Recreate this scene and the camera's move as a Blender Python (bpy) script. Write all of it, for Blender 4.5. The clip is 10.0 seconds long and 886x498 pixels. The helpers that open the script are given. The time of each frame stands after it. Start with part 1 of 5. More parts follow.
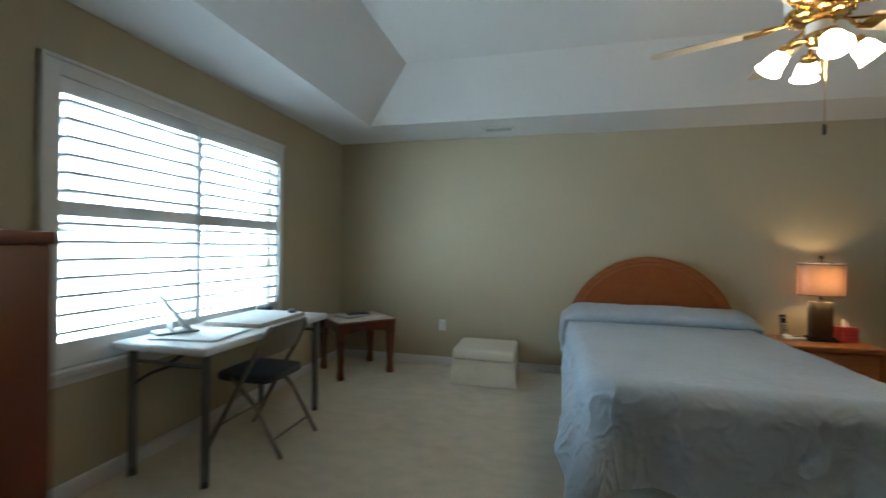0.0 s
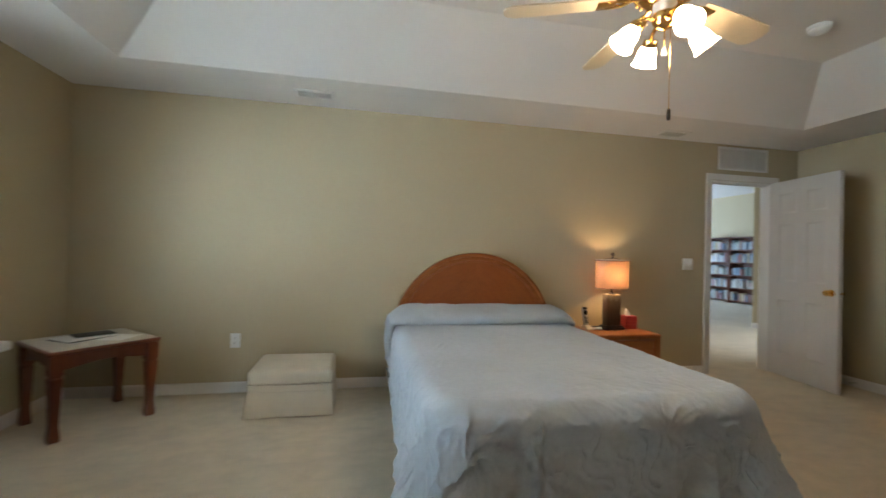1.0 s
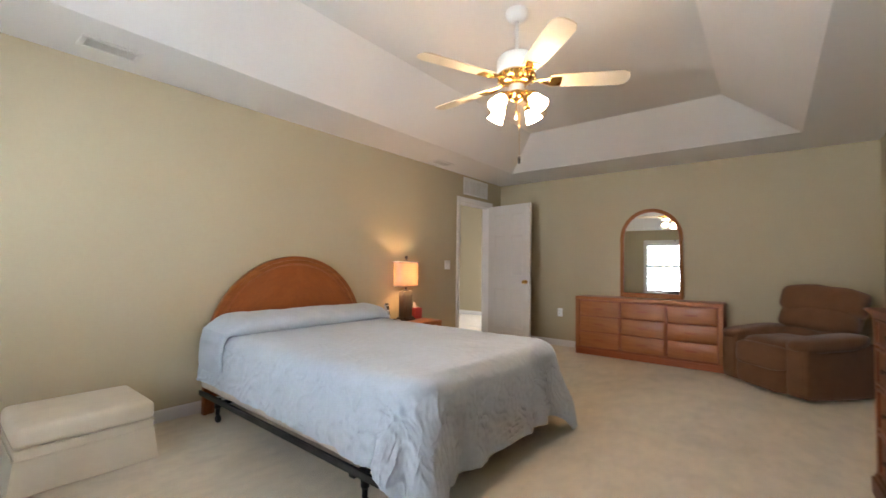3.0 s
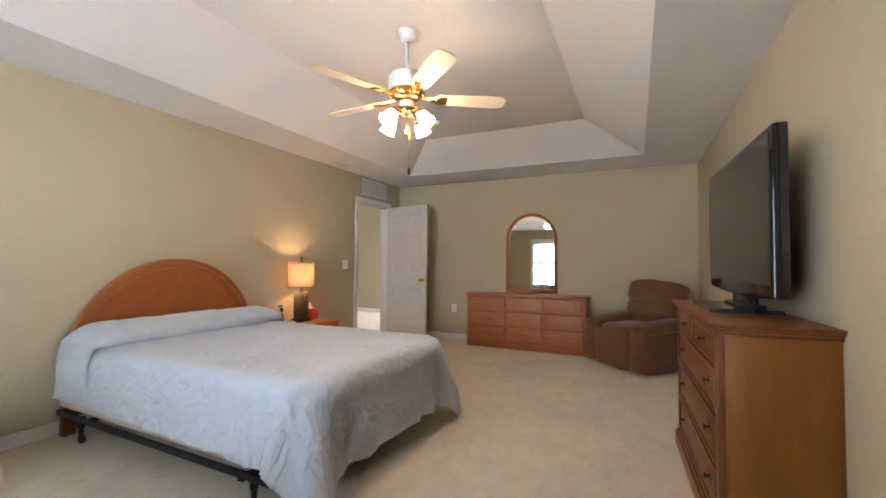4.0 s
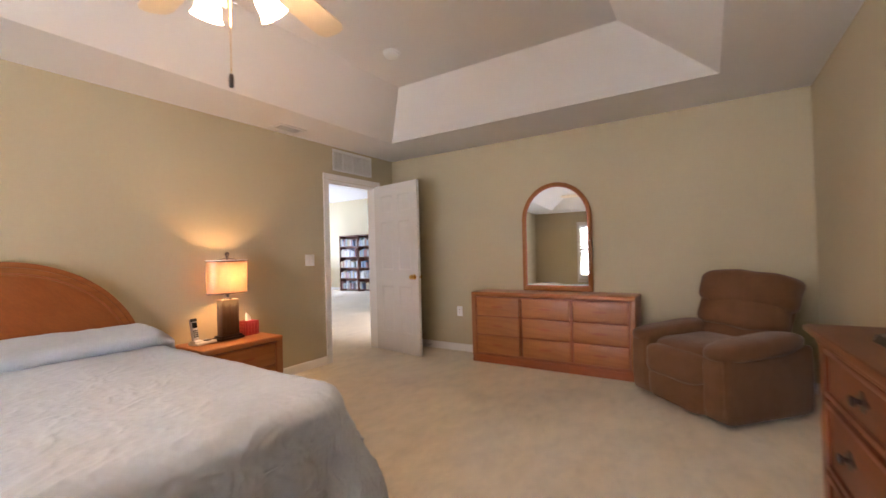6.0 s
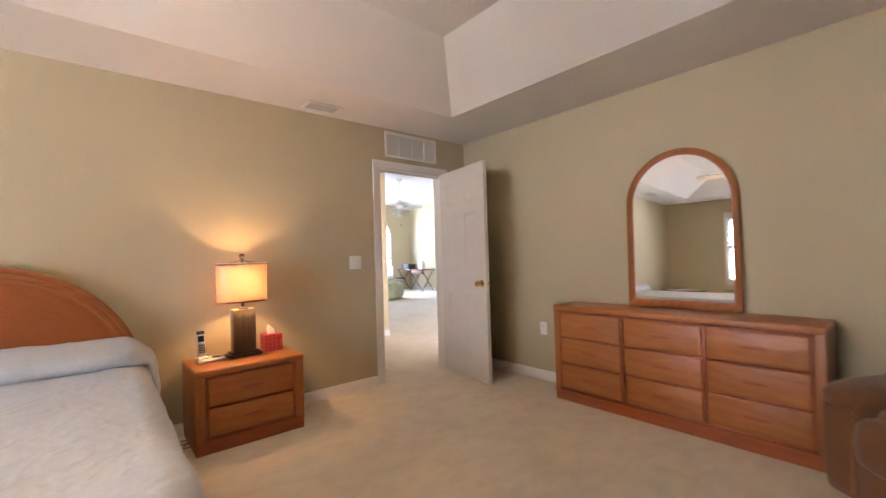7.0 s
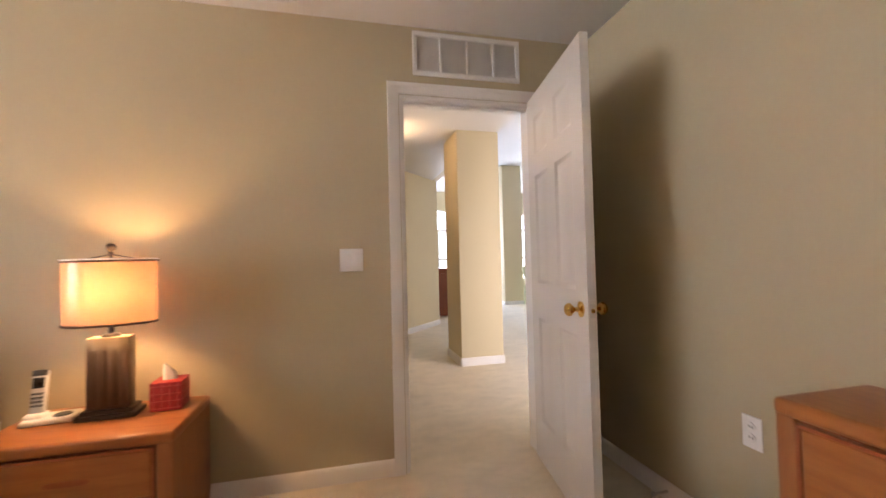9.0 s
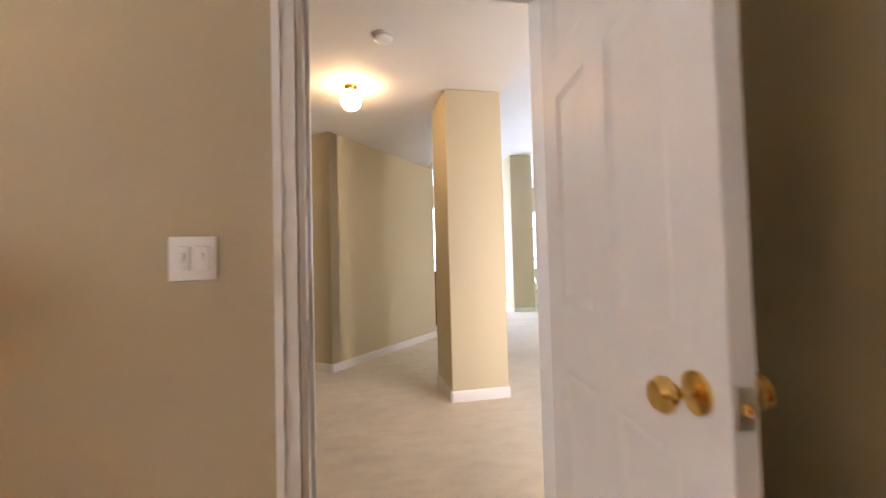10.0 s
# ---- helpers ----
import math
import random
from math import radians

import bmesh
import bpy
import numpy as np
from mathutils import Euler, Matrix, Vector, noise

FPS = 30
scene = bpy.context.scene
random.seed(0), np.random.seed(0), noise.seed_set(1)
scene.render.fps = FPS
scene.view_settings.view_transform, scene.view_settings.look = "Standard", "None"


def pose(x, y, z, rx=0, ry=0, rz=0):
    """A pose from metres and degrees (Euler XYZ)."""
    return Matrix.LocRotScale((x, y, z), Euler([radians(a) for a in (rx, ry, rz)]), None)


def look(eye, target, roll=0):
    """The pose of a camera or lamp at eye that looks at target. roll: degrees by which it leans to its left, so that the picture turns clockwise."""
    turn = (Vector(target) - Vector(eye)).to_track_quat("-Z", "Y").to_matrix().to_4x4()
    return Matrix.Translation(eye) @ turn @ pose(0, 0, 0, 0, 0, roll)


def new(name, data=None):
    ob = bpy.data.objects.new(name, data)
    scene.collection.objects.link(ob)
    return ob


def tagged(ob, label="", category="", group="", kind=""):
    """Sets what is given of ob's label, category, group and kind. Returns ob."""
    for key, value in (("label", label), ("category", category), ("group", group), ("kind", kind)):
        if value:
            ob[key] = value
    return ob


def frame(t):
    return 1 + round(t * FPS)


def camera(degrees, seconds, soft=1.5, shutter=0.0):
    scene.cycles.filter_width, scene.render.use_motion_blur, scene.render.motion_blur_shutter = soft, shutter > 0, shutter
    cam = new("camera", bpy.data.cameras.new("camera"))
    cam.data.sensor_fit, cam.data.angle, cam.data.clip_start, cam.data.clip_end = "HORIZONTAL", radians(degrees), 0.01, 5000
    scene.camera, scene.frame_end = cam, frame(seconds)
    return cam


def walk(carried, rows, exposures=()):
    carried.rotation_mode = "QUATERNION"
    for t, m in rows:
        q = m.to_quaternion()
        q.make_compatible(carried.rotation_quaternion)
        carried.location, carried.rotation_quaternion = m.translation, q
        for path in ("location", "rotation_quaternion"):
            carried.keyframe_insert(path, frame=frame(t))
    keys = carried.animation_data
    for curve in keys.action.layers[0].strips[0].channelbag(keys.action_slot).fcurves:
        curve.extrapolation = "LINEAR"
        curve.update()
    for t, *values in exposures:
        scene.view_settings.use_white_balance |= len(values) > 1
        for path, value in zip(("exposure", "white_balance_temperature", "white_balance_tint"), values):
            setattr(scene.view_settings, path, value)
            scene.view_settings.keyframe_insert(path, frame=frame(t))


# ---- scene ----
cam = camera(94.0, 10.0, 1.5, 0.4)
PATH = [
    (0, (0.359, 0.194, 1.253), (-0.108, 2.138, 1.248), 0.8),
    (0.5, (0.329, 0.512, 1.226), (0.308, 2.511, 1.245), 1.2),
    (1, (0.29, 0.838, 1.19), (0.696, 2.797, 1.209), 1.5),
    (1.5, (0.132, 1.089, 1.162), (0.967, 2.906, 1.206), 1.6),
    (2, (-0.157, 1.175, 1.153), (1.008, 2.799, 1.218), 1.6),
    (3.3, (-0.836, 1.063, 1.131), (0.815, 2.189, 1.208), 0.6),
    (3.5, (-0.861, 1.014, 1.14), (0.842, 2.059, 1.215), 0.6),
    (4, (-0.853, 0.958, 1.184), (0.958, 1.804, 1.247), 0.4),
    (4.5, (-0.644, 0.94, 1.194), (1.193, 1.73, 1.24), 0.1),
    (5, (-0.26, 0.939, 1.185), (1.568, 1.751, 1.213), -0.3),
    (5.2, (-0.066, 0.939, 1.182), (1.747, 1.783, 1.203), -0.5),
    (6.3, (1.074, 1.004, 1.178), (2.66, 2.222, 1.202), -1.6),
    (6.5, (1.305, 1.053, 1.185), (2.811, 2.368, 1.211), -1.5),
    (7, (1.833, 1.174, 1.173), (3.132, 2.695, 1.208), -1.7),
    (7.5, (2.366, 1.306, 1.161), (3.393, 3.021, 1.212), -1.9),
    (8, (2.822, 1.557, 1.178), (3.616, 3.392, 1.223), -1.7),
    (8.5, (3.229, 1.873, 1.163), (3.818, 3.784, 1.209), -1.7),
    (9, (3.596, 2.303, 1.13), (4.072, 4.244, 1.182), -1.4),
    (9.5, (3.870, 2.795, 1.116), (4.318, 4.743, 1.176), -1.4),
    (10, (4.06, 3.303, 1.113), (4.484, 5.253, 1.176), -1.5),
]
EXPOSURES = [(0.0, -0.68, 5250, 1), (0.5, -0.60, 5350, 2), (1.0, -0.15, 6000, 8), (1.5, 0.23, 6250, 12), (2.0, 0.27, 6400, 14),
             (3.5, 0.44, 6200, 18), (5.0, 0.45, 6350, 22), (6.5, 0.72, 6650, 26), (7.0, 0.73, 6600, 26), (8.0, 0.75, 6700, 26), (9.0, 0.76, 6700, 26), (10.0, 0.86, 6650, 25)]
walk(cam, [(t, look(eye, target, roll)) for t, eye, target, roll in PATH], EXPOSURES)

# ---- world and large lights ----
world = bpy.data.worlds.new("world")
scene.world = world
world.use_nodes = True
wn = world.node_tree
sky = wn.nodes.new("ShaderNodeTexSky")
sky.sky_type, sky.sun_disc = "NISHITA", False
sky.sun_elevation, sky.sun_rotation = radians(52), radians(60)
wn.nodes["Background"].inputs["Strength"].default_value = 0.1
wn.links.new(sky.outputs["Color"], wn.nodes["Background"].inputs["Color"])
sun = new("sun", bpy.data.lights.new("sun", "SUN"))
sun.data.energy, sun.data.angle, sun.data.color = 2.5, radians(0.5), (1.0, 0.95, 0.88)
sun.matrix_world = look((20, 12, 30), (0, 0, 0))

WARM = (1.0, 0.62, 0.30)
DAY = (0.58, 0.76, 1.0)
WEST_GLOW = 31.0      # the bright day behind the bedroom shutters
NORTH_GLOW = 3.0     # the bright day behind the far windows
FAN_GLOW = 50.0      # the four tulip shades of the fan
GLOBE_GLOW = 30.0     # the globe in the passage
LAMP_WATTS = 14.0    # the bulb of the table lamp
NORTH_WATTS = 150.0  # daylight in each far window
LANAI_WATTS = 45.0  # daylight in the wide glass door of the great room


def area_lamp(name, m, w, h, watts, color):
    lamp = new(name, bpy.data.lights.new(name, "AREA"))
    lamp.data.shape, lamp.data.size, lamp.data.size_y = "RECTANGLE", w, h
    lamp.data.energy, lamp.data.color = watts, color
    lamp.matrix_world = m
    return lamp


def point_lamp(name, place, watts, color, radius):
    lamp = new(name, bpy.data.lights.new(name, "POINT"))
    lamp.data.energy, lamp.data.color, lamp.data.shadow_soft_size = watts, color, radius
    lamp.location = place
    return lamp

# ---- materials ----
def base_mat(name, rough=0.6, metal=0.0, spec=0.5):
    m = bpy.data.materials.new(name)
    m.use_nodes = True
    b = m.node_tree.nodes["Principled BSDF"]
    b.inputs["Roughness"].default_value = rough
    b.inputs["Metallic"].default_value = metal
    b.inputs["Specular IOR Level"].default_value = spec
    return m, m.node_tree, b


def coords(t, scale=(1, 1, 1)):
    c = t.nodes.new("ShaderNodeTexCoord")
    mp = t.nodes.new("ShaderNodeMapping")
    mp.inputs["Scale"].default_value = scale
    t.links.new(c.outputs["Object"], mp.inputs["Vector"])
    return mp.outputs["Vector"]


def noise_tex(t, vec, scale, detail=4.0, rough=0.55):
    n = t.nodes.new("ShaderNodeTexNoise")
    n.inputs["Scale"].default_value, n.inputs["Detail"].default_value = scale, detail
    n.inputs["Roughness"].default_value = rough
    t.links.new(vec, n.inputs["Vector"])
    return n.outputs["Fac"]


def ramp(t, fac, stops):
    r = t.nodes.new("ShaderNodeValToRGB")
    e = r.color_ramp.elements
    while len(e) < len(stops):
        e.new(0.5)
    for el, (p, c) in zip(e, stops):
        el.position, el.color = p, (*c, 1)
    t.links.new(fac, r.inputs["Fac"])
    return r.outputs["Color"]


def mix(t, fac, a, b, mode="MIX"):
    x = t.nodes.new("ShaderNodeMix")
    x.data_type, x.blend_type = "RGBA", mode
    for sock, v in ((x.inputs["Factor"], fac), (x.inputs["A"], a), (x.inputs["B"], b)):
        if isinstance(v, (int, float)):
            sock.default_value = v
        elif isinstance(v, tuple):
            sock.default_value = (*v, 1)
        else:
            t.links.new(v, sock)
    return x.outputs["Result"]


def bump(t, b, height, strength, distance):
    n = t.nodes.new("ShaderNodeBump")
    n.inputs["Strength"].default_value, n.inputs["Distance"].default_value = strength, distance
    t.links.new(height, n.inputs["Height"])
    t.links.new(n.outputs["Normal"], b.inputs["Normal"])


def vary(c, k):
    return tuple(min(1.0, x * k) for x in c)


def plain(name, c, rough=0.6, metal=0.0, spec=0.5, amount=0.06, scale=6.0, bumps=0.0, bscale=120.0, bdist=0.002):
    m, t, b = base_mat(name, rough, metal, spec)
    v = coords(t)
    n1 = noise_tex(t, v, scale, 3)
    t.links.new(ramp(t, n1, ((0.3, vary(c, 1 - amount)), (0.7, vary(c, 1 + amount)))), b.inputs["Base Color"])
    if bumps:
        bump(t, b, noise_tex(t, v, bscale, 3), bumps, bdist)
    return m


def wood(name, dark, light, stretch, rough=0.38, size=1.0, spec=0.5, turn=0.0, figure=0.25):
    """Long grain; turn slants it in the x-z plane."""
    m, t, b = base_mat(name, rough, 0, spec)
    v = coords(t)
    for rot, sc in (((0, radians(turn), 0), (1, 1, 1)), ((0, 0, 0), tuple(s * size for s in stretch))):
        mp = t.nodes.new("ShaderNodeMapping")
        mp.inputs["Rotation"].default_value, mp.inputs["Scale"].default_value = rot, sc
        t.links.new(v, mp.inputs["Vector"])
        v = mp.outputs["Vector"]
    n1 = noise_tex(t, v, 3.0, 6, 0.6)
    n2 = noise_tex(t, v, 26.0, 5, 0.7)
    w = t.nodes.new("ShaderNodeTexWave")
    w.wave_type, w.bands_direction = "BANDS", "DIAGONAL"
    w.inputs["Scale"].default_value, w.inputs["Distortion"].default_value = 2.2, 9.0
    w.inputs["Detail"].default_value, w.inputs["Detail Scale"].default_value = 3.0, 1.4
    t.links.new(v, w.inputs["Vector"])
    a = ramp(t, n1, ((0.25, dark), (0.75, light)))
    g = ramp(t, w.outputs["Fac"], ((0.0, dark), (0.8, light)))
    c = mix(t, figure, a, g)
    c = mix(t, 0.22, c, ramp(t, n2, ((0.35, (0.55, 0.5, 0.45)), (0.6, (1, 1, 1)))), "MULTIPLY")
    t.links.new(c, b.inputs["Base Color"])
    bump(t, b, n2, 0.12, 0.002)
    return m


def glow(name, c, strength):
    m, t, b = base_mat(name, 0.4)
    b.inputs["Base Color"].default_value = (0.9, 0.88, 0.82, 1)
    b.inputs["Emission Color"].default_value = (*c, 1)
    b.inputs["Emission Strength"].default_value = strength
    return m


def wall_paint(name, c):
    m, t, b = base_mat(name, 0.75, 0, 0.3)
    v = coords(t)
    big = ramp(t, noise_tex(t, v, 0.7, 2), ((0.3, vary(c, 0.96)), (0.7, vary(c, 1.03))))
    fine = ramp(t, noise_tex(t, v, 45, 3), ((0.3, (0.985, 0.985, 0.985)), (0.7, (1, 1, 1))))
    t.links.new(mix(t, 1.0, big, fine, "MULTIPLY"), b.inputs["Base Color"])
    bump(t, b, noise_tex(t, v, 90, 2), 0.05, 0.002)
    return m


def carpet_mat():
    m, t, b = base_mat("carpet", 0.95, 0, 0.1)
    v = coords(t)
    c = (0.83, 0.735, 0.583)
    big = ramp(t, noise_tex(t, v, 1.1, 5, 0.62), ((0.32, vary(c, 0.88)), (0.52, c), (0.72, vary(c, 1.05))))
    mid = ramp(t, noise_tex(t, coords(t, (1, 1.7, 1)), 5.5, 5, 0.72), ((0.36, (0.875, 0.882, 0.872)), (0.60, (1, 1, 1))))
    pile = noise_tex(t, v, 240, 2, 0.8)
    tuft = ramp(t, pile, ((0.3, (0.8, 0.79, 0.77)), (0.62, (1, 1, 1))))
    t.links.new(mix(t, 1.0, mix(t, 1.0, big, mid, "MULTIPLY"), tuft, "MULTIPLY"), b.inputs["Base Color"])
    b.inputs["Sheen Weight"].default_value = 0.25
    bump(t, b, pile, 0.7, 0.008)
    return m


def quilt_mat():
    m, t, b = base_mat("quilt", 0.85, 0, 0.15)
    v = coords(t)
    warp = t.nodes.new("ShaderNodeTexNoise")
    warp.inputs["Scale"].default_value, warp.inputs["Detail"].default_value = 7, 3
    t.links.new(v, warp.inputs["Vector"])
    vv = mix(t, 0.22, v, warp.outputs["Color"])
    vo = t.nodes.new("ShaderNodeTexVoronoi")
    vo.feature = "SMOOTH_F1"
    vo.inputs["Scale"].default_value = 15
    t.links.new(vv, vo.inputs["Vector"])
    puff = ramp(t, vo.outputs["Distance"], ((0.05, (1, 1, 1)), (0.75, (0, 0, 0))))
    n = noise_tex(t, v, 60, 4)
    c = (0.447, 0.500, 0.563)
    col = mix(t, 0.05, ramp(t, noise_tex(t, v, 2.2, 3), ((0.3, vary(c, 0.94)), (0.7, vary(c, 1.04)))), puff, "MULTIPLY")
    t.links.new(mix(t, 0.08, col, n, "OVERLAY"), b.inputs["Base Color"])
    h = mix(t, 0.35, puff, n)
    bump(t, b, h, 0.30, 0.010)
    b.inputs["Sheen Weight"].default_value = 0.2
    return m


def plush_mat(name, c):
    m, t, b = base_mat(name, 0.9, 0, 0.1)
    v = coords(t)
    n = noise_tex(t, v, 7, 5, 0.65)
    t.links.new(ramp(t, n, ((0.25, vary(c, 0.82)), (0.75, vary(c, 1.18)))), b.inputs["Base Color"])
    bump(t, b, noise_tex(t, v, 190, 3), 0.5, 0.004)
    b.inputs["Sheen Weight"].default_value = 0.25
    b.inputs["Sheen Roughness"].default_value = 0.4
    return m


def glass_pane_mat():
    m = bpy.data.materials.new("window_glass")
    m.use_nodes = True
    t = m.node_tree
    t.nodes.remove(t.nodes["Principled BSDF"])
    tr, gl, mx = t.nodes.new("ShaderNodeBsdfTransparent"), t.nodes.new("ShaderNodeBsdfGlossy"), t.nodes.new("ShaderNodeMixShader")
    gl.inputs["Roughness"].default_value = 0.02
    mx.inputs["Fac"].default_value = 0.06
    t.links.new(tr.outputs[0], mx.inputs[1])
    t.links.new(gl.outputs[0], mx.inputs[2])
    t.links.new(mx.outputs[0], t.nodes["Material Output"].inputs["Surface"])
    return m


def backdrop_mat(name, strength):
    """Bright day: pale sky over a hazy garden."""
    m = bpy.data.materials.new(name)
    m.use_nodes = True
    t = m.node_tree
    t.nodes.remove(t.nodes["Principled BSDF"])
    e = t.nodes.new("ShaderNodeEmission")
    v = coords(t)
    sep = t.nodes.new("ShaderNodeSeparateXYZ")
    t.links.new(v, sep.inputs[0])
    n = noise_tex(t, coords(t, (1, 1, 2.2)), 1.6, 5, 0.6)
    green = ramp(t, n, ((0.38, (0.95, 1.0, 0.98)), (0.56, (0.80, 1.0, 0.98)), (0.66, (0.40, 0.62, 0.40))))
    zr = ramp(t, sep.outputs["Z"], ((0.50, (1, 1, 1)), (0.62, (0, 0, 0))))
    t.links.new(mix(t, zr, (0.80, 0.93, 1.0), green), e.inputs["Color"])
    e.inputs["Strength"].default_value = strength
    t.links.new(e.outputs[0], t.nodes["Material Output"].inputs["Surface"])
    return m


def shade_mat():
    m = bpy.data.materials.new("lamp_shade_cloth")
    m.use_nodes = True
    t = m.node_tree
    t.nodes.remove(t.nodes["Principled BSDF"])
    tl, df, gl, mx, mx2 = (t.nodes.new("ShaderNodeBsdf" + k) for k in ("Translucent", "Diffuse", "Glossy")), 0, 0, 0, 0
    tl, df, gl = tl
    mx, mx2 = t.nodes.new("ShaderNodeMixShader"), t.nodes.new("ShaderNodeMixShader")
    v = coords(t)
    c = ramp(t, noise_tex(t, v, 30, 4), ((0.3, (0.120, 0.064, 0.037)), (0.7, (0.147, 0.080, 0.047))))
    t.links.new(c, tl.inputs["Color"])
    df.inputs["Color"].default_value = (0.55, 0.42, 0.30, 1)
    gl.inputs["Roughness"].default_value = 0.2
    mx.inputs["Fac"].default_value = 0.35
    mx2.inputs["Fac"].default_value = 0.05
    t.links.new(tl.outputs[0], mx.inputs[1])
    t.links.new(df.outputs[0], mx.inputs[2])
    t.links.new(mx.outputs[0], mx2.inputs[1])
    t.links.new(gl.outputs[0], mx2.inputs[2])
    t.links.new(mx2.outputs[0], t.nodes["Material Output"].inputs["Surface"])
    return m


def glazed_mat():
    """Brown glaze that runs down from a tan upper edge."""
    m, t, b = base_mat("brown_glaze", 0.3)
    v = coords(t)
    sep = t.nodes.new("ShaderNodeSeparateXYZ")
    t.links.new(v, sep.inputs[0])
    run = noise_tex(t, coords(t, (34, 34, 2.5)), 1.0, 3)
    ad = t.nodes.new("ShaderNodeMath")
    ad.operation = "MULTIPLY_ADD"
    ad.inputs[1].default_value = 0.10
    t.links.new(run, ad.inputs[0])
    t.links.new(sep.outputs["Z"], ad.inputs[2])
    c = ramp(t, ad.outputs[0], ((0.14, (0.050, 0.026, 0.014)), (0.25, (0.135, 0.064, 0.028)), (0.325, (0.22, 0.125, 0.060)), (0.36, (0.40, 0.29, 0.16))))
    t.links.new(c, b.inputs["Base Color"])
    bump(t, b, run, 0.2, 0.004)
    return m


GLAZE = glazed_mat()
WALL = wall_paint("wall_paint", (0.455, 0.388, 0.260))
# wall paint lifted to a paler cream to carry the hall's brighter light
HALL_LIT = wall_paint("wall_paint_hall_lit", (0.61, 0.53, 0.36))
CEIL = wall_paint("ceiling_paint", (0.71, 0.69, 0.665))
CARPET = carpet_mat()
TRIM = plain("white_trim", (0.74, 0.72, 0.70), 0.45, amount=0.015)
DOORW = plain("white_door_paint", (0.60, 0.572, 0.535), 0.42, amount=0.02, bumps=0.02, bscale=150)
SHUT = plain("shutter_white", (0.80, 0.80, 0.80), 0.35, amount=0.02)
OAK_X = wood("honey_oak_along", (0.29, 0.090, 0.022), (0.41, 0.150, 0.042), (0.55, 5, 5))
OAK_Z = wood("honey_oak_upright", (0.27, 0.088, 0.025), (0.37, 0.14, 0.044), (5, 5, 0.55))
OAK_HEAD = wood("headboard_oak", (0.225, 0.068, 0.016), (0.335, 0.115, 0.030), (0.55, 5, 5), 0.42, spec=0.35)
VENEER_L = wood("headboard_veneer", (0.24, 0.064, 0.015), (0.31, 0.093, 0.023), (1.2, 5, 4), 0.40, spec=0.35, turn=40, figure=0.12)
VENEER_R = wood("headboard_veneer_matched", (0.24, 0.064, 0.015), (0.31, 0.093, 0.023), (1.2, 5, 4), 0.40, spec=0.35, turn=-40, figure=0.12)
OAK_FRAME = wood("mirror_frame_oak", (0.235, 0.080, 0.018), (0.33, 0.128, 0.032), (5, 5, 0.55), 0.42, spec=0.2)
OAK_RED = wood("red_oak_edge", (0.27, 0.062, 0.017), (0.36, 0.095, 0.027), (0.6, 4, 4))
MAPLE_Z = wood("maple_side", (0.165, 0.056, 0.0085), (0.225, 0.083, 0.014), (2.5, 2.5, 0.6), 0.42, spec=0.3, figure=0.15)
MAPLE_X = wood("maple_front", (0.118, 0.033, 0.007), (0.165, 0.050, 0.011), (0.55, 5, 5), 0.42, spec=0.35)
MAPLE_EDGE = wood("maple_red_edge", (0.115, 0.026, 0.006), (0.155, 0.038, 0.009), (0.55, 5, 5), 0.35, spec=0.5)
CHERRY = wood("dark_cherry", (0.105, 0.022, 0.006), (0.165, 0.038, 0.010), (4, 4, 0.6), 0.35)
GROOVE = plain("dark_groove", (0.30, 0.078, 0.024), 0.6)
QUILT = quilt_mat()
TICKING = plain("box_spring_cloth", (0.46, 0.40, 0.33), 0.9, amount=0.08, bumps=0.3, bscale=300)
BLACK_METAL = plain("black_metal", (0.018, 0.018, 0.020), 0.45, 0.6)
GREY_METAL = plain("grey_metal", (0.16, 0.16, 0.165), 0.45, 0.5)
TAUPE_METAL = plain("taupe_metal", (0.20, 0.175, 0.145), 0.45, 0.3)
BRASS = plain("polished_brass", (0.78, 0.52, 0.18), 0.16, 1.0, amount=0.04)
STEEL = plain("steel", (0.55, 0.54, 0.52), 0.3, 1.0)
IVORY = plain("ivory_leather", (0.66, 0.60, 0.49), 0.5, amount=0.05, bumps=0.25, bscale=70)
BROWN = plush_mat("brown_plush", (0.145, 0.068, 0.033))
GREEN = plush_mat("sage_plush", (0.52, 0.55, 0.39))
MIRROR = base_mat("mirror_silver", 0.01, 1.0)[0]
MIRROR.node_tree.nodes["Principled BSDF"].inputs["Base Color"].default_value = (0.9, 0.91, 0.9, 1)
GLASS = glass_pane_mat()
BLACK_GLOSS = plain("black_gloss_plastic", (0.012, 0.012, 0.013), 0.12, amount=0.1)
SCREEN = plain("dark_screen", (0.012, 0.011, 0.010), 0.06, spec=0.5, amount=0.03)
BLACK = plain("black_plastic", (0.02, 0.02, 0.022), 0.5)
WHITE = plain("white_plastic", (0.76, 0.76, 0.75), 0.4, amount=0.03)
SILVER = plain("silver_plastic", (0.52, 0.53, 0.54), 0.35, amount=0.04)
PAPER = plain("paper", (0.78, 0.77, 0.74), 0.8, amount=0.04)
SEATBLUE = plain("dark_blue_vinyl", (0.045, 0.052, 0.075), 0.45, amount=0.1, bumps=0.2, bscale=200)
TULIP = glow("tulip_glass_lit", (1.0, 0.70, 0.40), FAN_GLOW)
GLOBE = glow("globe_glass_lit", (1.0, 0.70, 0.36), GLOBE_GLOW)
BLADE = plain("cream_blade", (0.70, 0.60, 0.44), 0.35, amount=0.04)
SHADE = shade_mat()
DARKBAND = plain("dark_band", (0.05, 0.02, 0.015), 0.6)
LAMPWOOD = wood("weathered_lamp_wood", (0.045, 0.026, 0.016), (0.17, 0.11, 0.065), (16, 16, 0.6), 0.45)
